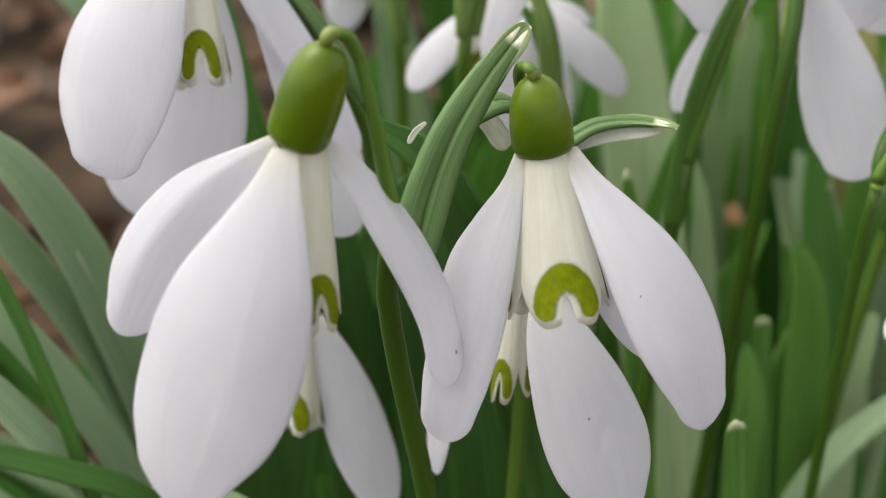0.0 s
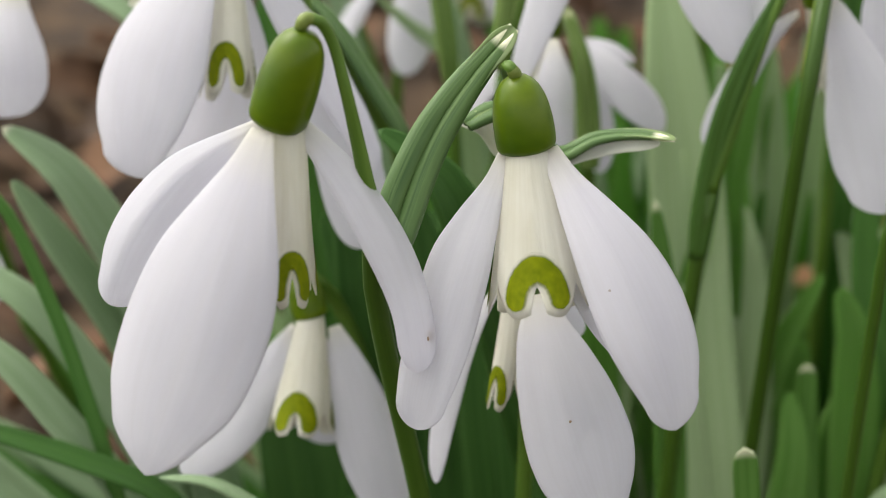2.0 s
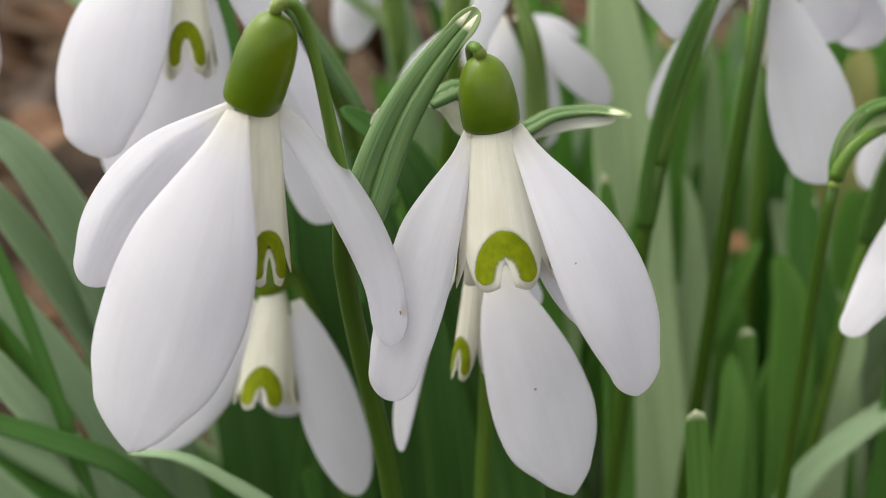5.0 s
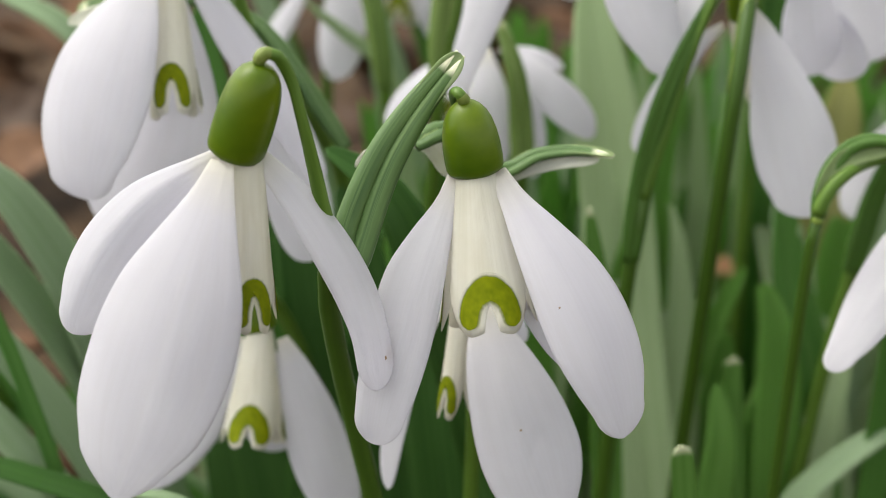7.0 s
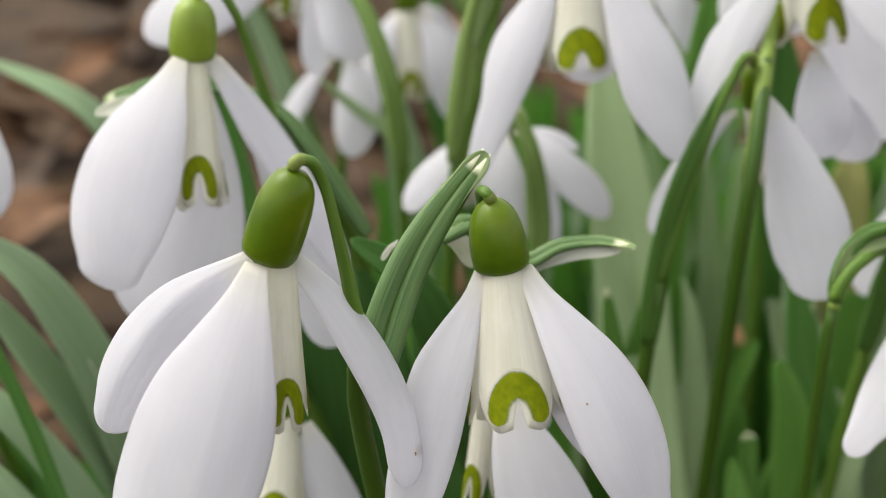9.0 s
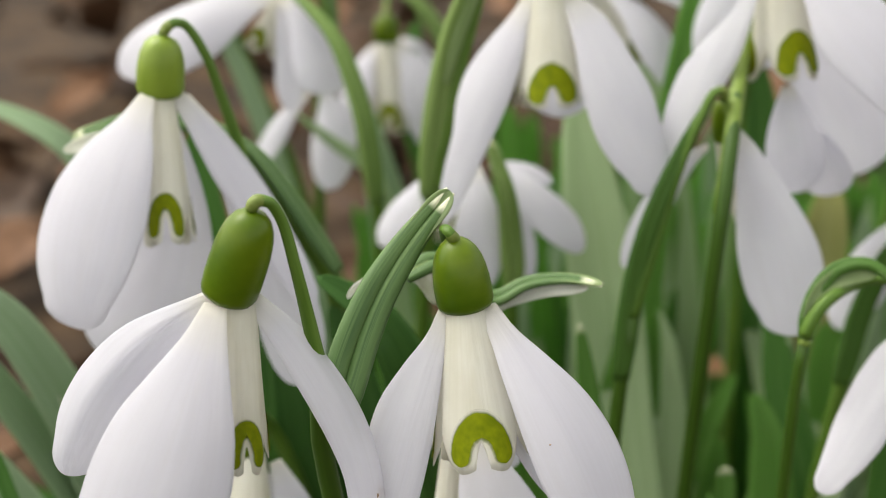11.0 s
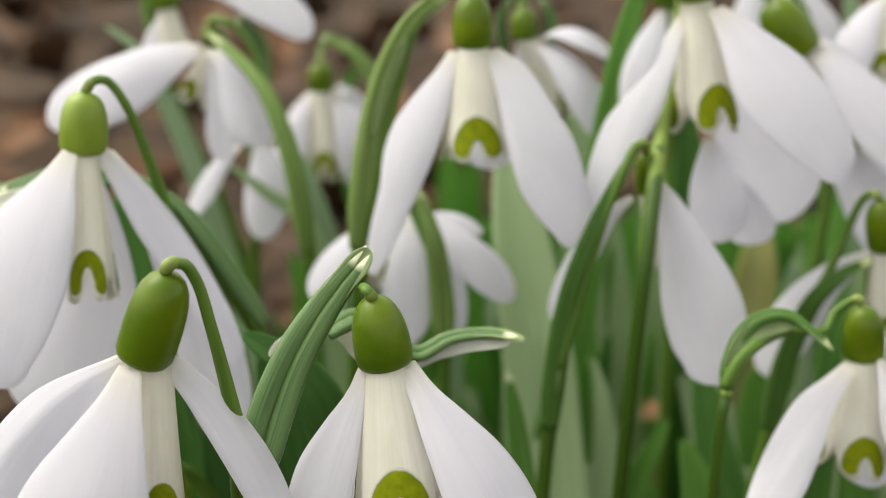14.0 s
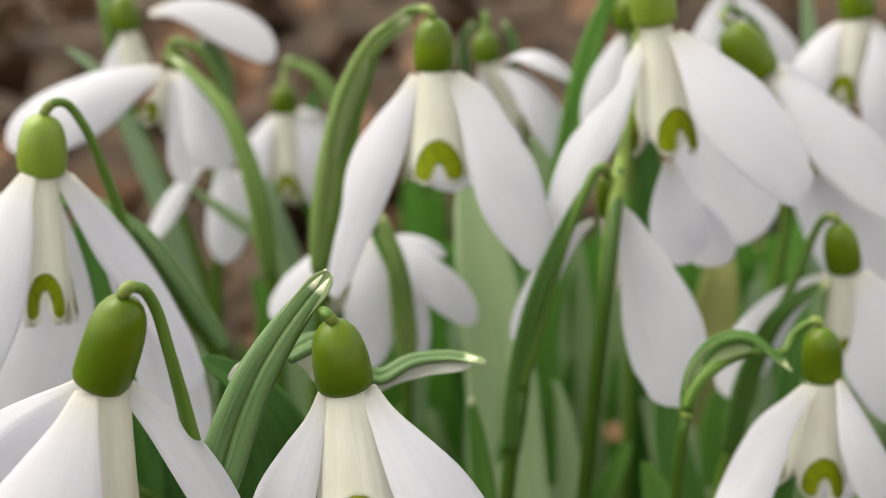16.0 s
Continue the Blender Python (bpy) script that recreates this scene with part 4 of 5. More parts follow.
snowdrop(
    'white snowdrop with a petal spread sideways, seen from beside',
    (-6.6, 191.9, 0.0),
    ((-25.2, 199.7, 152.2), (-26.8, 198.8, 155.8), 4.4, 0.4),
    ((-30.4, 195.0, 142.6), (-0.30, -0.93, 0.2), 0.75),
    [
        ((-27.5, 196.5, 152.3), (-39.5, 190.2, 149.6), (-51.9, 187.5, 141.2), 14.8, (-0.11, -0.65, 0.75), 0.45),
        ((-24.8, 196.0, 152.1), (-19.6, 191.0, 146.5), (-18.0, 188.0, 137.6), 9.6, (0.25, -0.86, 0.42), 0.3, {'claw': 0.3, 'widest': 0.74, 'point': 0.32}),
        ((-26.3, 197.0, 151.5), (-24.7, 193.0, 144.1), (-24.1, 190.6, 134.3), 5.2, (-0.05, -0.90, 0.40), 0.4, {'claw': 0.3, 'widest': 0.74}),
    ],
    pedicel=[(-26.8, 198.8, 155.8), (-25.6, 198.1, 157.1), (-23.0, 196.9, 156.6), (-19.9, 197.0, 153.7)],
    spathes=[([(-8.8, 182.6, 120.6), (-11.0, 183.5, 135.9), (-16.2, 187.6, 148.0), (-25.7, 193.4, 155.4)], 3.8, (0.50, -0.59, 0.63), 0.5, KEEL_PALE)],
    scape=[(-6.6, 191.9, -2.0), (-9.4, 192.2, 105.4), (-10.0, 192.3, 118.1), (-11.3, 192.9, 126.2)],
    thickness=1.2,
)
snowdrop(
    'white snowdrop with one petal arching sideways over the soil',
    (-8.5, 233.1, 0.0),
    ((-39.3, 221.8, 155.1), (-40.2, 222.0, 161.8), 5.5, 0.4),
    ((-37.8, 220.6, 145.2), (0.20, -0.98, 0.00), 0.9),
    [
        ((-35.1, 221.8, 158.3), (-22.5, 219.0, 159.5), (-12.0, 215.9, 150.7), 10.4, (0.09, -0.56, 0.82), 0.45),
        ((-39.6, 221.5, 154.1), (-42.2, 222.0, 149.2), (-44.0, 220.9, 142.9), 6.4, (-0.32, -0.86, 0.40), 0.4),
    ],
    spathes=[([(-21.8, 220.8, 139.9), (-22.2, 221.7, 148.9), (-26.3, 221.4, 154.1)], 3.8, (-0.20, -0.85, 0.49), 0.5)],
    scape=[(-8.5, 233.1, -2.0), (-31.2, 226.6, 113.0), (-38.0, 224.6, 132.1), (-43.8, 226.3, 149.5), (-45.0, 228.4, 162.1)],
    thickness=1.2,
)
snowdrop(
    'white snowdrop low behind its neighbours with narrow petals',
    (-27.5, 224.1, 0.0),
    ((-22.6, 212.0, 133.3), (-22.4, 211.6, 138.0), 4.6, 0.4),
    None,
    [
        ((-21.6, 211.0, 132.6), (-19.4, 206.7, 126.1), (-20.6, 203.2, 115.8), 8.6, (0.09, -0.91, 0.41), 0.4),
        ((-24.4, 211.2, 132.2), (-30.6, 209.4, 126.0), (-33.6, 206.0, 118.8), 6.0, (-0.51, -0.67, 0.54), 0.4),
    ],
    scape=[(-27.5, 224.1, -2.0), (-24.6, 219.0, 106.1), (-23.6, 217.3, 126.3), (-22.9, 216.6, 137.0)],
    thickness=1.1,
)
snowdrop(
    'small white snowdrop behind with petals spread wide',
    (36.6, 215.7, 0.0),
    ((27.4, 206.8, 152.7), (26.8, 206.5, 158.0), 5.0, 0.4),
    ((35.8, 206.7, 139.9), (0.19, -0.93, 0.31), 0.85),
    [
        ((30.1, 205.7, 152.5), (35.8, 203.2, 154.7), (42.2, 201.6, 150.1), 6.9, (0.20, -0.23, 0.95), 0.4),
        ((29.1, 205.5, 151.8), (36.9, 200.6, 146.8), (42.1, 198.7, 135.2), 8.8, (0.51, -0.72, 0.47), 0.4),
        ((26.2, 206.5, 151.6), (29.3, 206.8, 146.5), (31.5, 205.9, 137.4), 9.1, (-0.20, -0.89, 0.40), 0.4),
    ],
    spathes=[([(31.8, 208.1, 150.3), (31.9, 207.9, 155.9), (30.2, 208.1, 159.7)], 2.4, (-0.29, -0.83, 0.47), 0.5), ([(23.8, 208.1, 150.2), (23.1, 207.9, 155.8), (24.7, 208.1, 159.5)], 2.2, (0.27, -0.83, 0.48), 0.5)],
    scape=[(36.6, 215.7, -2.0), (33.8, 213.8, 91.9), (32.4, 212.8, 120.3), (28.6, 211.8, 142.3), (27.1, 212.7, 157.6)],
    thickness=1.2,
)
snowdrop(
    'white snowdrop low in the clump, its petals spread like a skirt',
    (14.6, 181.9, 0.0),
    ((6.4, 183.0, 128.5), (6.5, 182.9, 134.3), 5.2, 0.4),
    ((3.6, 174.9, 116.7), (-0.20, -0.93, 0.31), 0.95),
    [
        ((4.8, 178.9, 128.8), (-2.4, 173.4, 124.9), (-7.4, 172.0, 117.3), 8.5, (-0.51, -0.50, 0.69), 0.4),
        ((7.7, 176.9, 129.1), (8.4, 169.8, 120.7), (7.1, 167.5, 110.6), 8.8, (-0.01, -0.91, 0.41), 0.4),
        ((10.3, 178.9, 128.9), (18.5, 173.4, 125.1), (25.1, 172.6, 116.9), 9.4, (0.39, -0.47, 0.79), 0.4),
        ((11.1, 181.8, 128.0), (15.9, 180.6, 127.9), (20.2, 180.8, 125.3), 4.8, (0.20, -0.23, 0.95), 0.4),
        ((12.7, 182.1, 125.9), (15.2, 178.2, 117.5), (15.7, 176.2, 108.3), 5.4, (0.31, -0.86, 0.40), 0.4),
    ],
    spathes=[([(14.2, 168.8, 111.6), (13.7, 169.3, 119.1), (12.4, 169.2, 128.4), (9.5, 172.6, 135.3)], 4.0, (0.39, -0.79, 0.48), 0.5, KEEL_PALE)],
    scape=[(14.6, 181.9, -2.0), (14.0, 179.8, 94.1), (13.8, 179.2, 111.1), (12.1, 179.6, 124.8)],
    thickness=1.1,
)
snowdrop(
    'white snowdrop at the edge of the clump behind',
    (97.4, 212.7, 0.0),
    ((93.0, 209.1, 160.8), (91.2, 209.3, 167.6), 6.4, 0.4),
    ((89.6, 206.0, 145.2), (-0.20, -0.93, 0.31), 1.0),
    [
        ((95.1, 207.8, 160.0), (97.2, 200.6, 151.4), (95.7, 197.6, 139.1), 10.7, (0.19, -0.89, 0.41), 0.4),
        ((90.0, 208.8, 159.8), (84.4, 204.6, 153.5), (83.2, 203.1, 142.7), 7.9, (-0.53, -0.72, 0.46), 0.4),
    ],
    scape=[(97.4, 212.7, -2.0), (95.3, 214.5, 120.4), (94.5, 215.2, 147.6), (93.3, 215.4, 167.0)],
    thickness=1.2,
)
snowdrop(
    'white snowdrop hanging beside the bare brown soil',
    (-75.0, 200.0, 0.0),
    ((-68.6, 155.3, 138.4), (-67.1, 154.7, 144.1), 4.8, 0.4),
    None,
    [
        ((-67.6, 152.4, 139.0), (-65.5, 145.6, 132.8), (-64.8, 143.2, 124.5), 12.2, (0.23, -0.84, 0.48), 0.4, {'claw': 0.55, 'point': 0.36}),
        ((-70.1, 153.9, 138.3), (-76.1, 154.2, 136.0), (-81.2, 152.1, 130.6), 8.9, (-0.47, -0.46, 0.76), 0.4),
    ],
    scape=[(-75.0, 200.0, -2.0), (-80.0, 159.5, 111.6), (-74.4, 159.5, 129.8), (-69.4, 159.5, 143.2)],
    thickness=1.2,
)
snowdrop(
    'white snowdrop low at the edge of the clump',
    (-104.0, 156.8, 0.0),
    ((-86.9, 154.5, 110.3), (-86.5, 154.1, 116.8), 5.2, 0.4),
    None,
    [
        ((-84.5, 151.7, 110.6), (-76.9, 145.0, 102.7), (-72.8, 143.2, 94.5), 10.9, (0.32, -0.77, 0.56), 0.4),
    ],
    scape=[(-104.0, 156.8, -2.0), (-96.0, 158.1, 81.4), (-92.7, 158.7, 101.7), (-89.2, 158.5, 115.3)],
    thickness=1.2,
)
leaf('broad pale grey-green leaf standing upright', [(42.0, 155.4, -3.0), (36.9, 166.6, 52.2), (32.8, 175.4, 79.5), (29.3, 184.4, 107.0), (23.9, 193.4, 137.3)], 12.2, (-0.04, -0.87, 0.50), LEAF_PALE, 0.1, 0.7)
leaf('broad pale grey-green leaf standing upright', [(41.3, 171.0, -3.0), (41.4, 178.9, 42.2), (41.4, 185.2, 63.3), (40.9, 190.4, 82.0), (40.0, 193.8, 97.2)], 12.5, (-0.04, -0.87, 0.50), LEAF_PALE, 0.1, 0.5)
leaf('green leaf painted darker for shade, curved behind the front flowers', [(28.2, 128.2, -3.0), (7.8, 130.0, 94.7), (2.5, 130.5, 111.1), (-3.2, 131.2, 123.1), (-10.4, 131.1, 128.7)], 8.4, (0.14, -0.56, 0.81), LEAF_SHADED, 0.2, 0.7)
leaf('young leaf with a white tip pushing up', [(33.4, 143.8, -3.0), (27.7, 153.6, 81.4), (26.1, 156.4, 97.4), (24.0, 158.0, 110.9)], 4.8, (0.06, -0.91, 0.41), LEAF_TIP, 0.25, 0.6)
leaf('young leaf with a white tip pushing up', [(44.2, 123.6, -3.0), (37.5, 125.5, 75.8), (36.5, 125.8, 83.9), (35.6, 125.7, 91.1)], 3.2, (0.06, -0.91, 0.41), LEAF_TIP, 0.25, 0.97)
leaf('slender young leaf with a pale tip', [(55.4, 159.4, -3.0), (52.0, 164.7, 53.2), (50.7, 166.8, 67.7), (49.5, 168.3, 80.7)], 3.2, (0.06, -0.91, 0.41), LEAF_TIP, 0.25, 0.97)
leaf('upright green leaf tinged brown at its tip', [(59.3, 209.8, -3.0), (58.8, 215.7, 30.9), (58.3, 221.1, 50.1), (57.2, 227.7, 72.1)], 5.3, (0.06, -0.91, 0.41), LEAF_BROWN, 0.2, 0.9)
leaf('blue-green leaf with a pale tip arching over bare soil', [(-32.8, 159.2, -3.0), (-50.2, 148.5, 93.4), (-54.1, 146.1, 107.1), (-58.9, 144.2, 117.1), (-65.2, 142.6, 123.3)], 11.7, (0.36, -0.23, 0.90), LEAF_BLUE_TIP, 0.15, 0.7)
leaf('blue-green leaf arching over bare soil', [(-33.7, 155.9, -3.0), (-49.2, 146.7, 78.9), (-53.2, 144.3, 92.5), (-58.3, 142.9, 103.8), (-65.5, 143.5, 115.3)], 8.0, (0.36, -0.23, 0.90), LEAF_BLUE, 0.15, 0.7)
leaf('blue-green leaf low beside bare soil', [(-25.7, 140.3, -3.0), (-48.0, 135.5, 78.0), (-54.4, 134.1, 92.3), (-60.9, 133.0, 102.1), (-71.7, 132.3, 109.4)], 8.0, (0.33, -0.10, 0.94), LEAF_BLUE, 0.15, 0.7)
leaf('blue-green leaf low beside bare soil', [(-22.1, 133.1, -3.0), (-47.6, 127.0, 76.0), (-53.9, 125.5, 87.5), (-61.3, 125.3, 97.4), (-71.7, 124.4, 103.9)], 6.7, (0.33, -0.10, 0.94), LEAF_BLUE, 0.15, 0.7)
leaf('deep green leaf low beside bare soil', [(1.7, 138.4, -3.0), (-40.1, 124.4, 77.6), (-48.7, 121.5, 84.2), (-59.1, 119.7, 88.8), (-70.0, 117.5, 92.7)], 4.5, (0.33, -0.10, 0.94), LEAF_SHADED, 0.15, 0.7)
leaf('narrow pale leaf curving below the front flower', [(22.0, 121.7, -3.0), (-16.5, 117.5, 75.7), (-24.1, 116.6, 82.8), (-30.1, 115.7, 86.9), (-36.0, 114.4, 87.9)], 2.8, (0.12, -0.20, 0.97), LEAF_BLUE, 0.15, 0.7)
leaf('green leaf standing behind the flowers', [(28.7, 181.1, -3.0), (38.8, 193.1, 118.3), (41.6, 196.4, 140.8), (44.1, 199.1, 155.0), (48.5, 201.3, 168.0)], 5.7, (0.18, -0.85, 0.49), LEAF, 0.2, 0.7)
leaf('pale leaf tip poking up beside bare soil', [(-4.4, 212.2, -3.0), (-33.5, 219.7, 117.5), (-41.8, 221.9, 139.4), (-46.4, 221.6, 148.1), (-51.1, 220.9, 152.0)], 4.2, (0.09, -0.65, 0.75), LEAF_BLUE, 0.2, 0.7)
leaf('slender dark green leaf arching over bare soil', [(-34.0, 117.7, -3.0), (-46.8, 124.8, 75.8), (-51.1, 127.2, 92.9), (-55.8, 129.8, 105.6), (-61.8, 131.8, 117.5), (-69.5, 131.1, 123.7)], 2.0, (0.30, -0.63, 0.72), LEAF_DARK, 0.3, 0.7)
leaf('green leaf rising past bare soil', [(-26.2, 216.6, -3.0), (-53.2, 204.5, 96.1), (-59.7, 201.6, 110.8), (-67.7, 198.6, 125.6), (-83.4, 197.0, 134.5)], 8.0, (0.23, -0.29, 0.93), LEAF_BLUE, 0.15, 0.7)
snowdrop(
    'white snowdrop partly hidden behind a taller flower',
    (58.7, 201.9, 0.0),
    ((50.7, 198.6, 159.9), (50.3, 198.3, 165.6), 5.3, 0.4),
    None,
    [
        ((50.0, 198.2, 159.0), (46.6, 192.3, 150.5), (47.0, 190.0, 140.7), 8.3, (-0.20, -0.89, 0.40), 0.4),
        ((51.9, 198.2, 159.0), (54.8, 197.2, 149.7), (56.0, 195.4, 141.2), 8.5, (0.19, -0.89, 0.41), 0.4),
    ],
    scape=[(58.7, 201.9, -2.0), (54.7, 204.4, 121.0), (53.2, 205.4, 149.0), (51.3, 204.4, 164.9)],
    thickness=1.2,
)
# shade under the flowers is painted into the green of these leaves
leaf('green leaf painted darker for shade, behind the hanging flowers', [(1.9, 145.2, -3.0), (-8.5, 152.4, 59.1), (-13.1, 155.5, 76.3), (-19.1, 160.8, 93.6), (-25.7, 163.3, 104.9)], 13.2, (0.24, -0.64, 0.73), LEAF_SHADED, 0.15, 0.7)
leaf('green leaf painted darker for shade, behind the hanging flowers', [(-24.4, 149.4, -3.0), (-26.9, 152.9, 48.5), (-27.9, 154.3, 61.3), (-30.0, 156.3, 70.8), (-32.6, 158.9, 81.8)], 15.5, (0.14, -0.65, 0.74), LEAF_SHADED, 0.15, 0.7)
leaf('green leaf painted darker for shade, behind the hanging flowers', [(9.8, 129.2, -3.0), (4.4, 137.0, 67.1), (2.5, 139.7, 82.9), (0.2, 144.6, 98.7), (-3.6, 147.8, 111.3)], 8.8, (0.15, -0.73, 0.67), LEAF_SHADED, 0.2, 0.7)
leaf('green leaf painted darker for shade, between the front flowers', [(1.9, 140.1, -3.0), (-5.0, 147.7, 77.4), (-6.8, 149.8, 91.9), (-9.4, 153.4, 105.1), (-12.7, 155.1, 114.2)], 7.9, (0.15, -0.73, 0.67), LEAF_SHADED, 0.2, 0.7)
leaf('green leaf painted darker for shade, between the front flowers', [(-26.8, 145.0, -3.0), (-17.4, 153.7, 73.0), (-14.6, 156.3, 88.1), (-11.6, 159.1, 98.6), (-6.0, 161.6, 108.1)], 7.8, (-0.15, -0.74, 0.66), LEAF_SHADED, 0.2, 0.7)
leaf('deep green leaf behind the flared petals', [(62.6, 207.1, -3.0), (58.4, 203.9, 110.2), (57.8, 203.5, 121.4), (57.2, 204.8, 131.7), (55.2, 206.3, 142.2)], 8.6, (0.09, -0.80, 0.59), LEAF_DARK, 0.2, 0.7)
leaf('green leaf behind the flared petals', [(59.9, 218.2, -3.0), (45.8, 220.8, 103.7), (43.0, 221.3, 117.7), (39.9, 223.3, 129.8), (35.8, 224.9, 140.7)], 7.7, (0.09, -0.80, 0.59), LEAF_PALE, 0.2, 0.7)
leaf('green leaf behind the spathe', [(17.0, 250.8, -3.0), (-4.1, 249.3, 105.8), (-7.6, 249.1, 117.6), (-9.3, 250.7, 128.5), (-7.4, 251.8, 138.2)], 8.5, (0.09, -0.80, 0.59), LEAF_DARK, 0.2, 0.7)
leaf('green leaf painted darker for shade, behind the arched stalk', [(-9.8, 145.6, -3.0), (-15.7, 148.9, 86.3), (-16.8, 149.5, 97.4), (-18.6, 151.7, 107.4), (-21.4, 153.4, 116.4)], 9.4, (0.15, -0.73, 0.67), LEAF_SHADED, 0.2, 0.7)
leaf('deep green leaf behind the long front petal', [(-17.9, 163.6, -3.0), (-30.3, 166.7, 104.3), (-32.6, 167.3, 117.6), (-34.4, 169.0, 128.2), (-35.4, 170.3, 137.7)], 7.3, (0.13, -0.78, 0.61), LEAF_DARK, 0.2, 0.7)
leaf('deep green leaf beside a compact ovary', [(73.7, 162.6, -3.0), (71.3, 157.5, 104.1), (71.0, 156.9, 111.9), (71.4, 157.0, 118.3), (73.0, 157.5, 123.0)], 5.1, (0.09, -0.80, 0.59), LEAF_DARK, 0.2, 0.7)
leaf('blue-green leaf standing behind the flowers', [(105.5, 217.2, -3.0), (94.2, 225.9, 126.2), (91.9, 227.7, 144.0), (90.4, 229.9, 156.9), (88.6, 231.4, 167.4)], 4.6, (0.09, -0.86, 0.51), LEAF_BLUE, 0.2, 0.7)
leaf('broad green leaf among the stems', [(62.8, 166.6, -3.0), (57.4, 166.7, 71.5), (56.5, 166.7, 80.2), (55.4, 167.2, 87.3), (53.1, 168.6, 94.2)], 8.2, (0.15, -0.83, 0.54), LEAF, 0.15, 0.7)
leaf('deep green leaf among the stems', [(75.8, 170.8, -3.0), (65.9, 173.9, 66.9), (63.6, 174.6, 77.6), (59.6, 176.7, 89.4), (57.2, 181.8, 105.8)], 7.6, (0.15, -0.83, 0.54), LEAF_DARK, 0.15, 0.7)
snowdrop(
    'white snowdrop mostly hidden behind a tilted flower',
    (80.6, 229.4, 0.0),
    ((74.2, 228.2, 163.9), (73.1, 227.9, 169.2), 5.4, 0.4),
    None,
    [
        ((75.1, 228.0, 163.2), (81.0, 222.6, 156.7), (86.7, 220.9, 148.8), 10.2, (0.29, -0.76, 0.58), 0.4),
        ((73.7, 229.0, 163.0), (71.6, 227.3, 154.9), (70.5, 225.9, 147.5), 8.7, (-0.32, -0.86, 0.40), 0.4),
    ],
    scape=[(80.6, 229.4, -2.0), (77.0, 232.7, 114.5), (75.4, 234.1, 143.7), (74.5, 234.0, 168.6)],
    thickness=1.2,
)
leaf('broad green leaf low in the clump', [(58.3, 170.3, -3.0), (58.0, 172.5, 40.4), (57.9, 173.4, 52.0), (58.9, 175.9, 64.6), (62.2, 180.5, 76.8)], 11.8, (0.15, -0.76, 0.63), LEAF, 0.12, 0.7)
leaf('pale grey-green leaf low in the clump', [(66.5, 163.7, -3.0), (65.8, 167.3, 42.4), (65.4, 168.9, 55.6), (66.2, 171.2, 67.8), (69.9, 175.0, 78.0)], 7.7, (0.15, -0.76, 0.63), LEAF_PALE, 0.12, 0.7)
leaf('grey-green leaf leaning across low stems', [(35.2, 154.6, -3.0), (59.3, 157.0, 59.3), (64.8, 157.5, 66.9), (71.3, 158.3, 72.6), (80.6, 160.3, 78.0)], 4.6, (0.12, -0.34, 0.93), LEAF_BLUE, 0.12, 0.7)
leaf('green leaf low between the stems', [(48.7, 159.3, -3.0), (47.9, 161.2, 46.2), (47.6, 161.9, 57.4), (48.1, 163.3, 67.6), (47.0, 166.3, 76.7)], 6.5, (0.15, -0.76, 0.63), LEAF, 0.12, 0.7)
leaf('blue-green leaf behind a low flower', [(-0.3, 227.8, -3.0), (-10.4, 225.2, 96.5), (-12.1, 224.7, 107.8), (-14.0, 224.8, 117.3), (-15.3, 226.5, 125.6)], 9.0, (0.09, -0.83, 0.55), LEAF_BLUE, 0.12, 0.7)
leaf('withered yellow-brown leaf standing in the clump', [(72.0, 208.0, -3.0), (74.0, 214.0, 89.7), (74.1, 217.0, 97.0), (75.2, 220.0, 107.7), (76.0, 223.0, 113.4)], 12.0, (0.05, -0.9, 0.4), LEAF_DRY, 0.15, 0.7)
leaf('broad mid-green leaf rising between the stems', [(47.9, 176.0, -3.0), (49.9, 181.0, 41.1), (50.4, 184.0, 59.1), (51.4, 186.0, 76.2)], 6.5, (0.05, -0.88, 0.47), LEAF, 0.14, 0.8)
leaf('broad mid-green leaf rising between the stems', [(63.5, 171.0, -3.0), (62.1, 176.0, 45.4), (59.7, 179.0, 66.2), (57.6, 182.0, 85.8)], 7.0, (0.05, -0.88, 0.47), LEAF, 0.14, 0.75)
leaf('pale grey-green leaf rising between the stems', [(76.7, 178.0, -3.0), (74.8, 183.0, 40.9), (71.6, 186.0, 60.0), (68.7, 189.0, 78.2)], 6.5, (0.05, -0.88, 0.47), LEAF_PALE, 0.14, 0.75)
leaf('pale grey-green leaf rising between the stems', [(72.0, 182.0, -3.0), (66.7, 196.0, 60.6), (62.8, 202.0, 80.3), (59.4, 206.0, 92.8), (55.9, 210.0, 106.9)], 6.0, (0.05, -0.9, 0.4), LEAF_PALE, 0.15, 0.7)
leaf('broad grey-green leaf rising between the stems', [(80.0, 180.0, -3.0), (71.8, 192.0, 57.4), (65.9, 196.0, 78.8), (62.8, 199.0, 88.2), (60.9, 202.0, 95.5)], 7.0, (0.05, -0.9, 0.4), LEAF_BLUE, 0.15, 0.7)
leaf('mid-green leaf far back between the stems', [(56.2, 230.0, -3.0), (56.2, 236.0, 26.6), (55.0, 236.0, 56.1), (52.5, 236.0, 78.2)], 11.0, (0.05, -0.9, 0.4), LEAF, 0.15, 0.6)
leaf('mid-green leaf far back between the stems', [(69.0, 232.0, -3.0), (69.0, 238.0, 25.6), (65.7, 238.0, 52.4), (65.7, 238.0, 76.2)], 12.0, (0.05, -0.9, 0.4), LEAF, 0.15, 0.6)
leaf('mid-green leaf far back between the stems', [(79.0, 228.0, -3.0), (79.0, 234.0, 28.6), (76.3, 234.0, 52.0), (72.5, 234.0, 74.2)], 11.0, (0.05, -0.9, 0.4), LEAF, 0.15, 0.6)
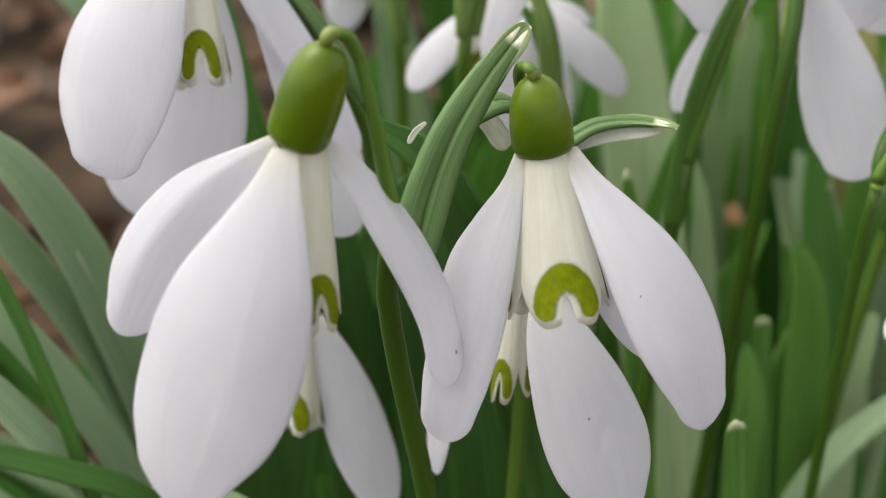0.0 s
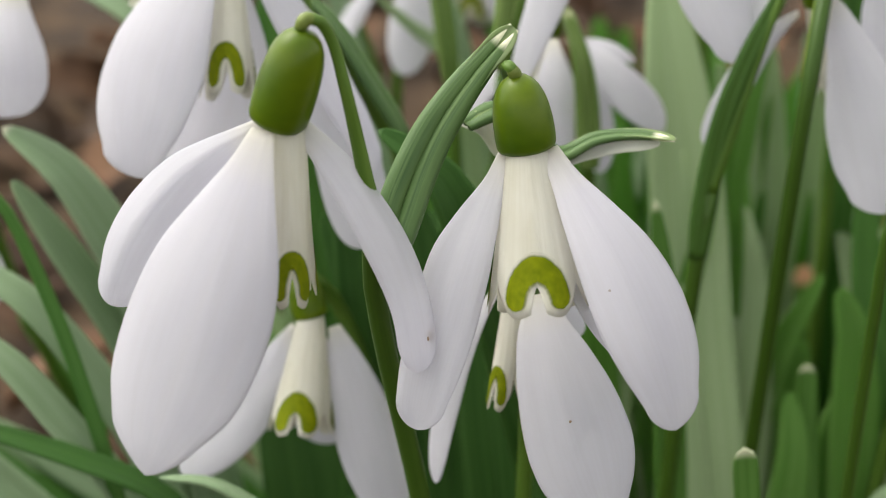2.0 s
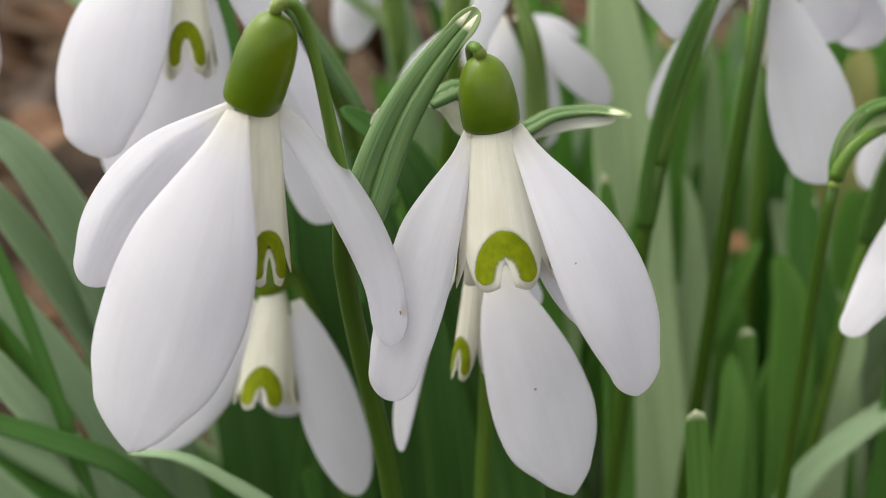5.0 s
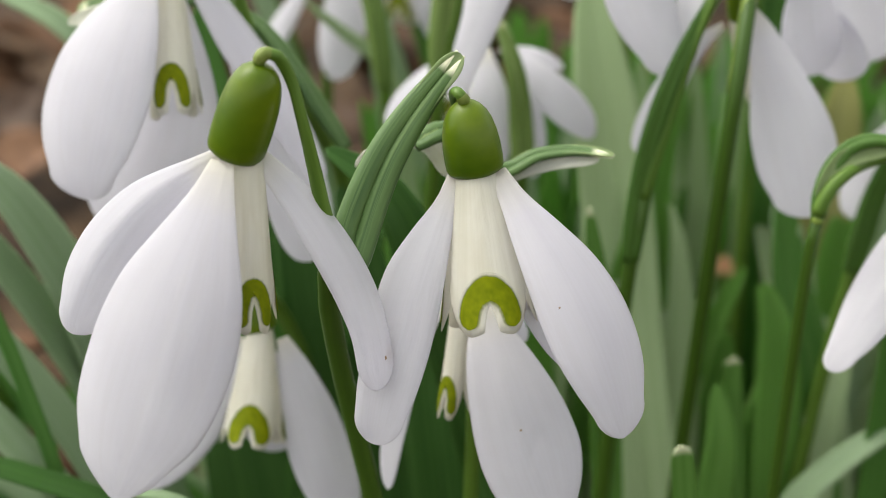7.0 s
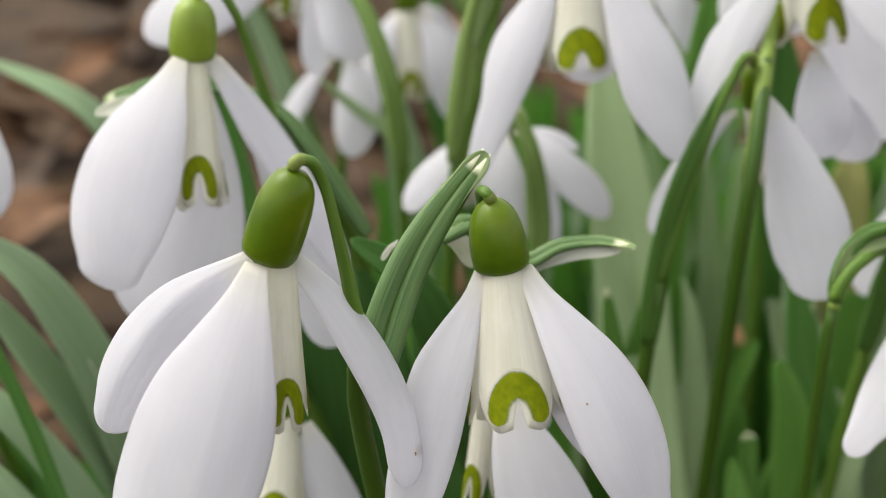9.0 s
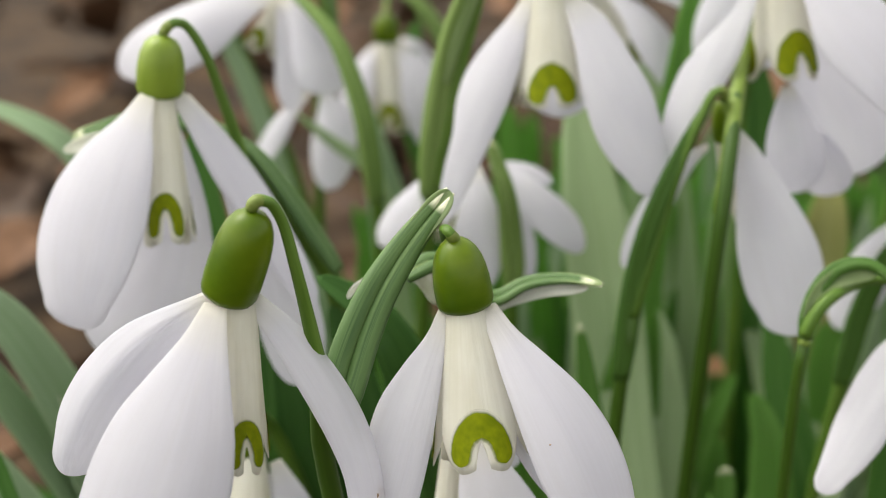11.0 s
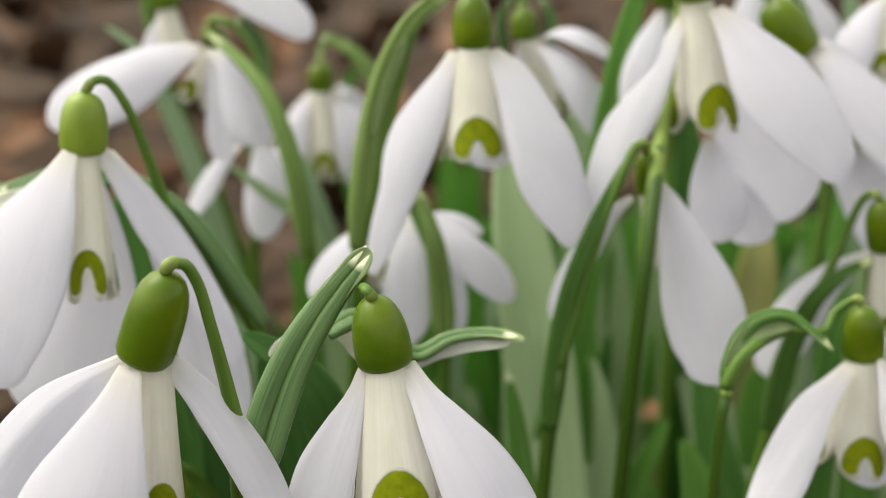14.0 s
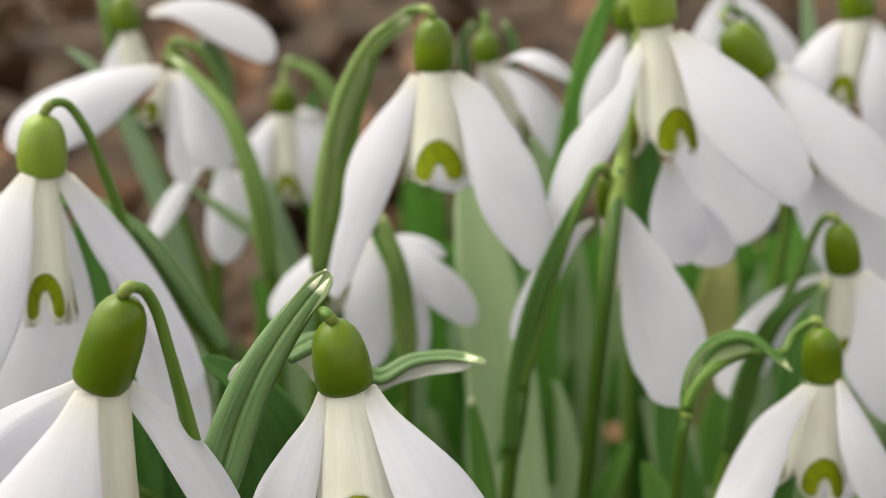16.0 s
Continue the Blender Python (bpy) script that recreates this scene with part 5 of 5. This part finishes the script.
leaf('slim pale green leaf leaning across a low flower', [(-2.0, 214.0, -3.0), (-8.6, 208.5, 103.0), (-12.5, 206.0, 118.8), (-18.9, 203.0, 124.9), (-24.9, 200.0, 131.2)], 3.4, (0.15, -0.85, 0.5), LEAF_PALE, 0.15, 0.7)
leaf('upright green leaf before a withered one', [(69.9, 186.0, -3.0), (70.9, 190.0, 73.2), (69.9, 190.0, 84.9), (68.9, 190.0, 97.3)], 8.0, (0.05, -0.88, 0.47), LEAF, 0.14, 0.8)

# ---- the leaves that fill the clump behind ----
def clump_row(rng, x, y, tops, leans, dirs, widths):
    top, lean, way = rng.uniform(*tops), rng.uniform(*leans), rng.uniform(*dirs)
    dx, dy = lean * math.sin(way), -lean * 0.3 * math.cos(way)
    pts = [(x, y, -3), (x + dx * 0.2, y + dy * 0.2, top * 0.5), (x + dx, y + dy, top)]
    return [tuple(round(c, 1) for c in p) for p in pts], rng.uniform(*widths), (rng.uniform(-0.6, 0.6), -1, 0.3)


def fill_leaves():
    rng = random.Random(11)
    mats = [LEAF, LEAF, LEAF, LEAF_PALE, LEAF_BLUE, LEAF_PALE]
    label = "strap-shaped green snowdrop leaf rising from the clump"
    for i in range(150):
        x, y = rng.uniform(14, 160), rng.uniform(178, 248)
        if abs(x - 16 - 0.178 * (y + 8)) < 14 and y < 230:
            y += 56
        row = clump_row(rng, x, y, (80, 112), (3, 22), (-1.6, 1.6), (4.0, 7.5))
        leaf(label, *row, rng.choice(mats), 0.22, 0.4)
    for i in range(56):
        row = clump_row(rng, rng.uniform(-35, 30), rng.uniform(165, 215), (62, 98), (3, 26), (-1.6, 1.6), (4.5, 9))
        leaf(label, *row, rng.choice(mats), 0.22, 0.4)
    for i in range(44):
        row = clump_row(rng, rng.uniform(-18, 42), rng.uniform(212, 262), (72, 104), (3, 24), (-1.6, 1.6), (4.5, 8))
        leaf(label, *row, rng.choice([LEAF, LEAF_DARK, LEAF]), 0.22, 0.4)
    for i in range(12):
        row = clump_row(rng, rng.uniform(-12, 14), rng.uniform(142, 165), (40, 66), (3, 20), (-1.6, 1.6), (4.5, 8))
        leaf(label, *row, LEAF_DARK)
    for i in range(16):
        row = clump_row(rng, rng.uniform(-62, -22), rng.uniform(128, 200), (40, 82), (35, 60), (-1.7, -1.1), (6, 9))
        leaf("blue-green snowdrop leaf leaning out over bare soil" if i % 2 else "mid-green snowdrop leaf leaning out over bare soil", *row, LEAF_BLUE if i % 2 else LEAF_DARK)
    # those further back stand too close together to count
    far = bmesh.new()
    for i in range(170):
        pts, width, face = clump_row(rng, rng.uniform(14, 190), rng.uniform(245, 360), (66, 100), (3, 26), (-1.6, 1.6), (5, 9))
        one = strap_sheet(pts, width, face)
        me = bpy.data.meshes.new("blade")
        one.to_mesh(me)
        one.free()
        far.from_mesh(me)
        bpy.data.meshes.remove(me)
    ob = part("far_leaves", far, LEAF, None)
    tagged(ob, "dense green snowdrop leaves at the back of the clump", "leaves", kind="stuff")


fill_leaves()
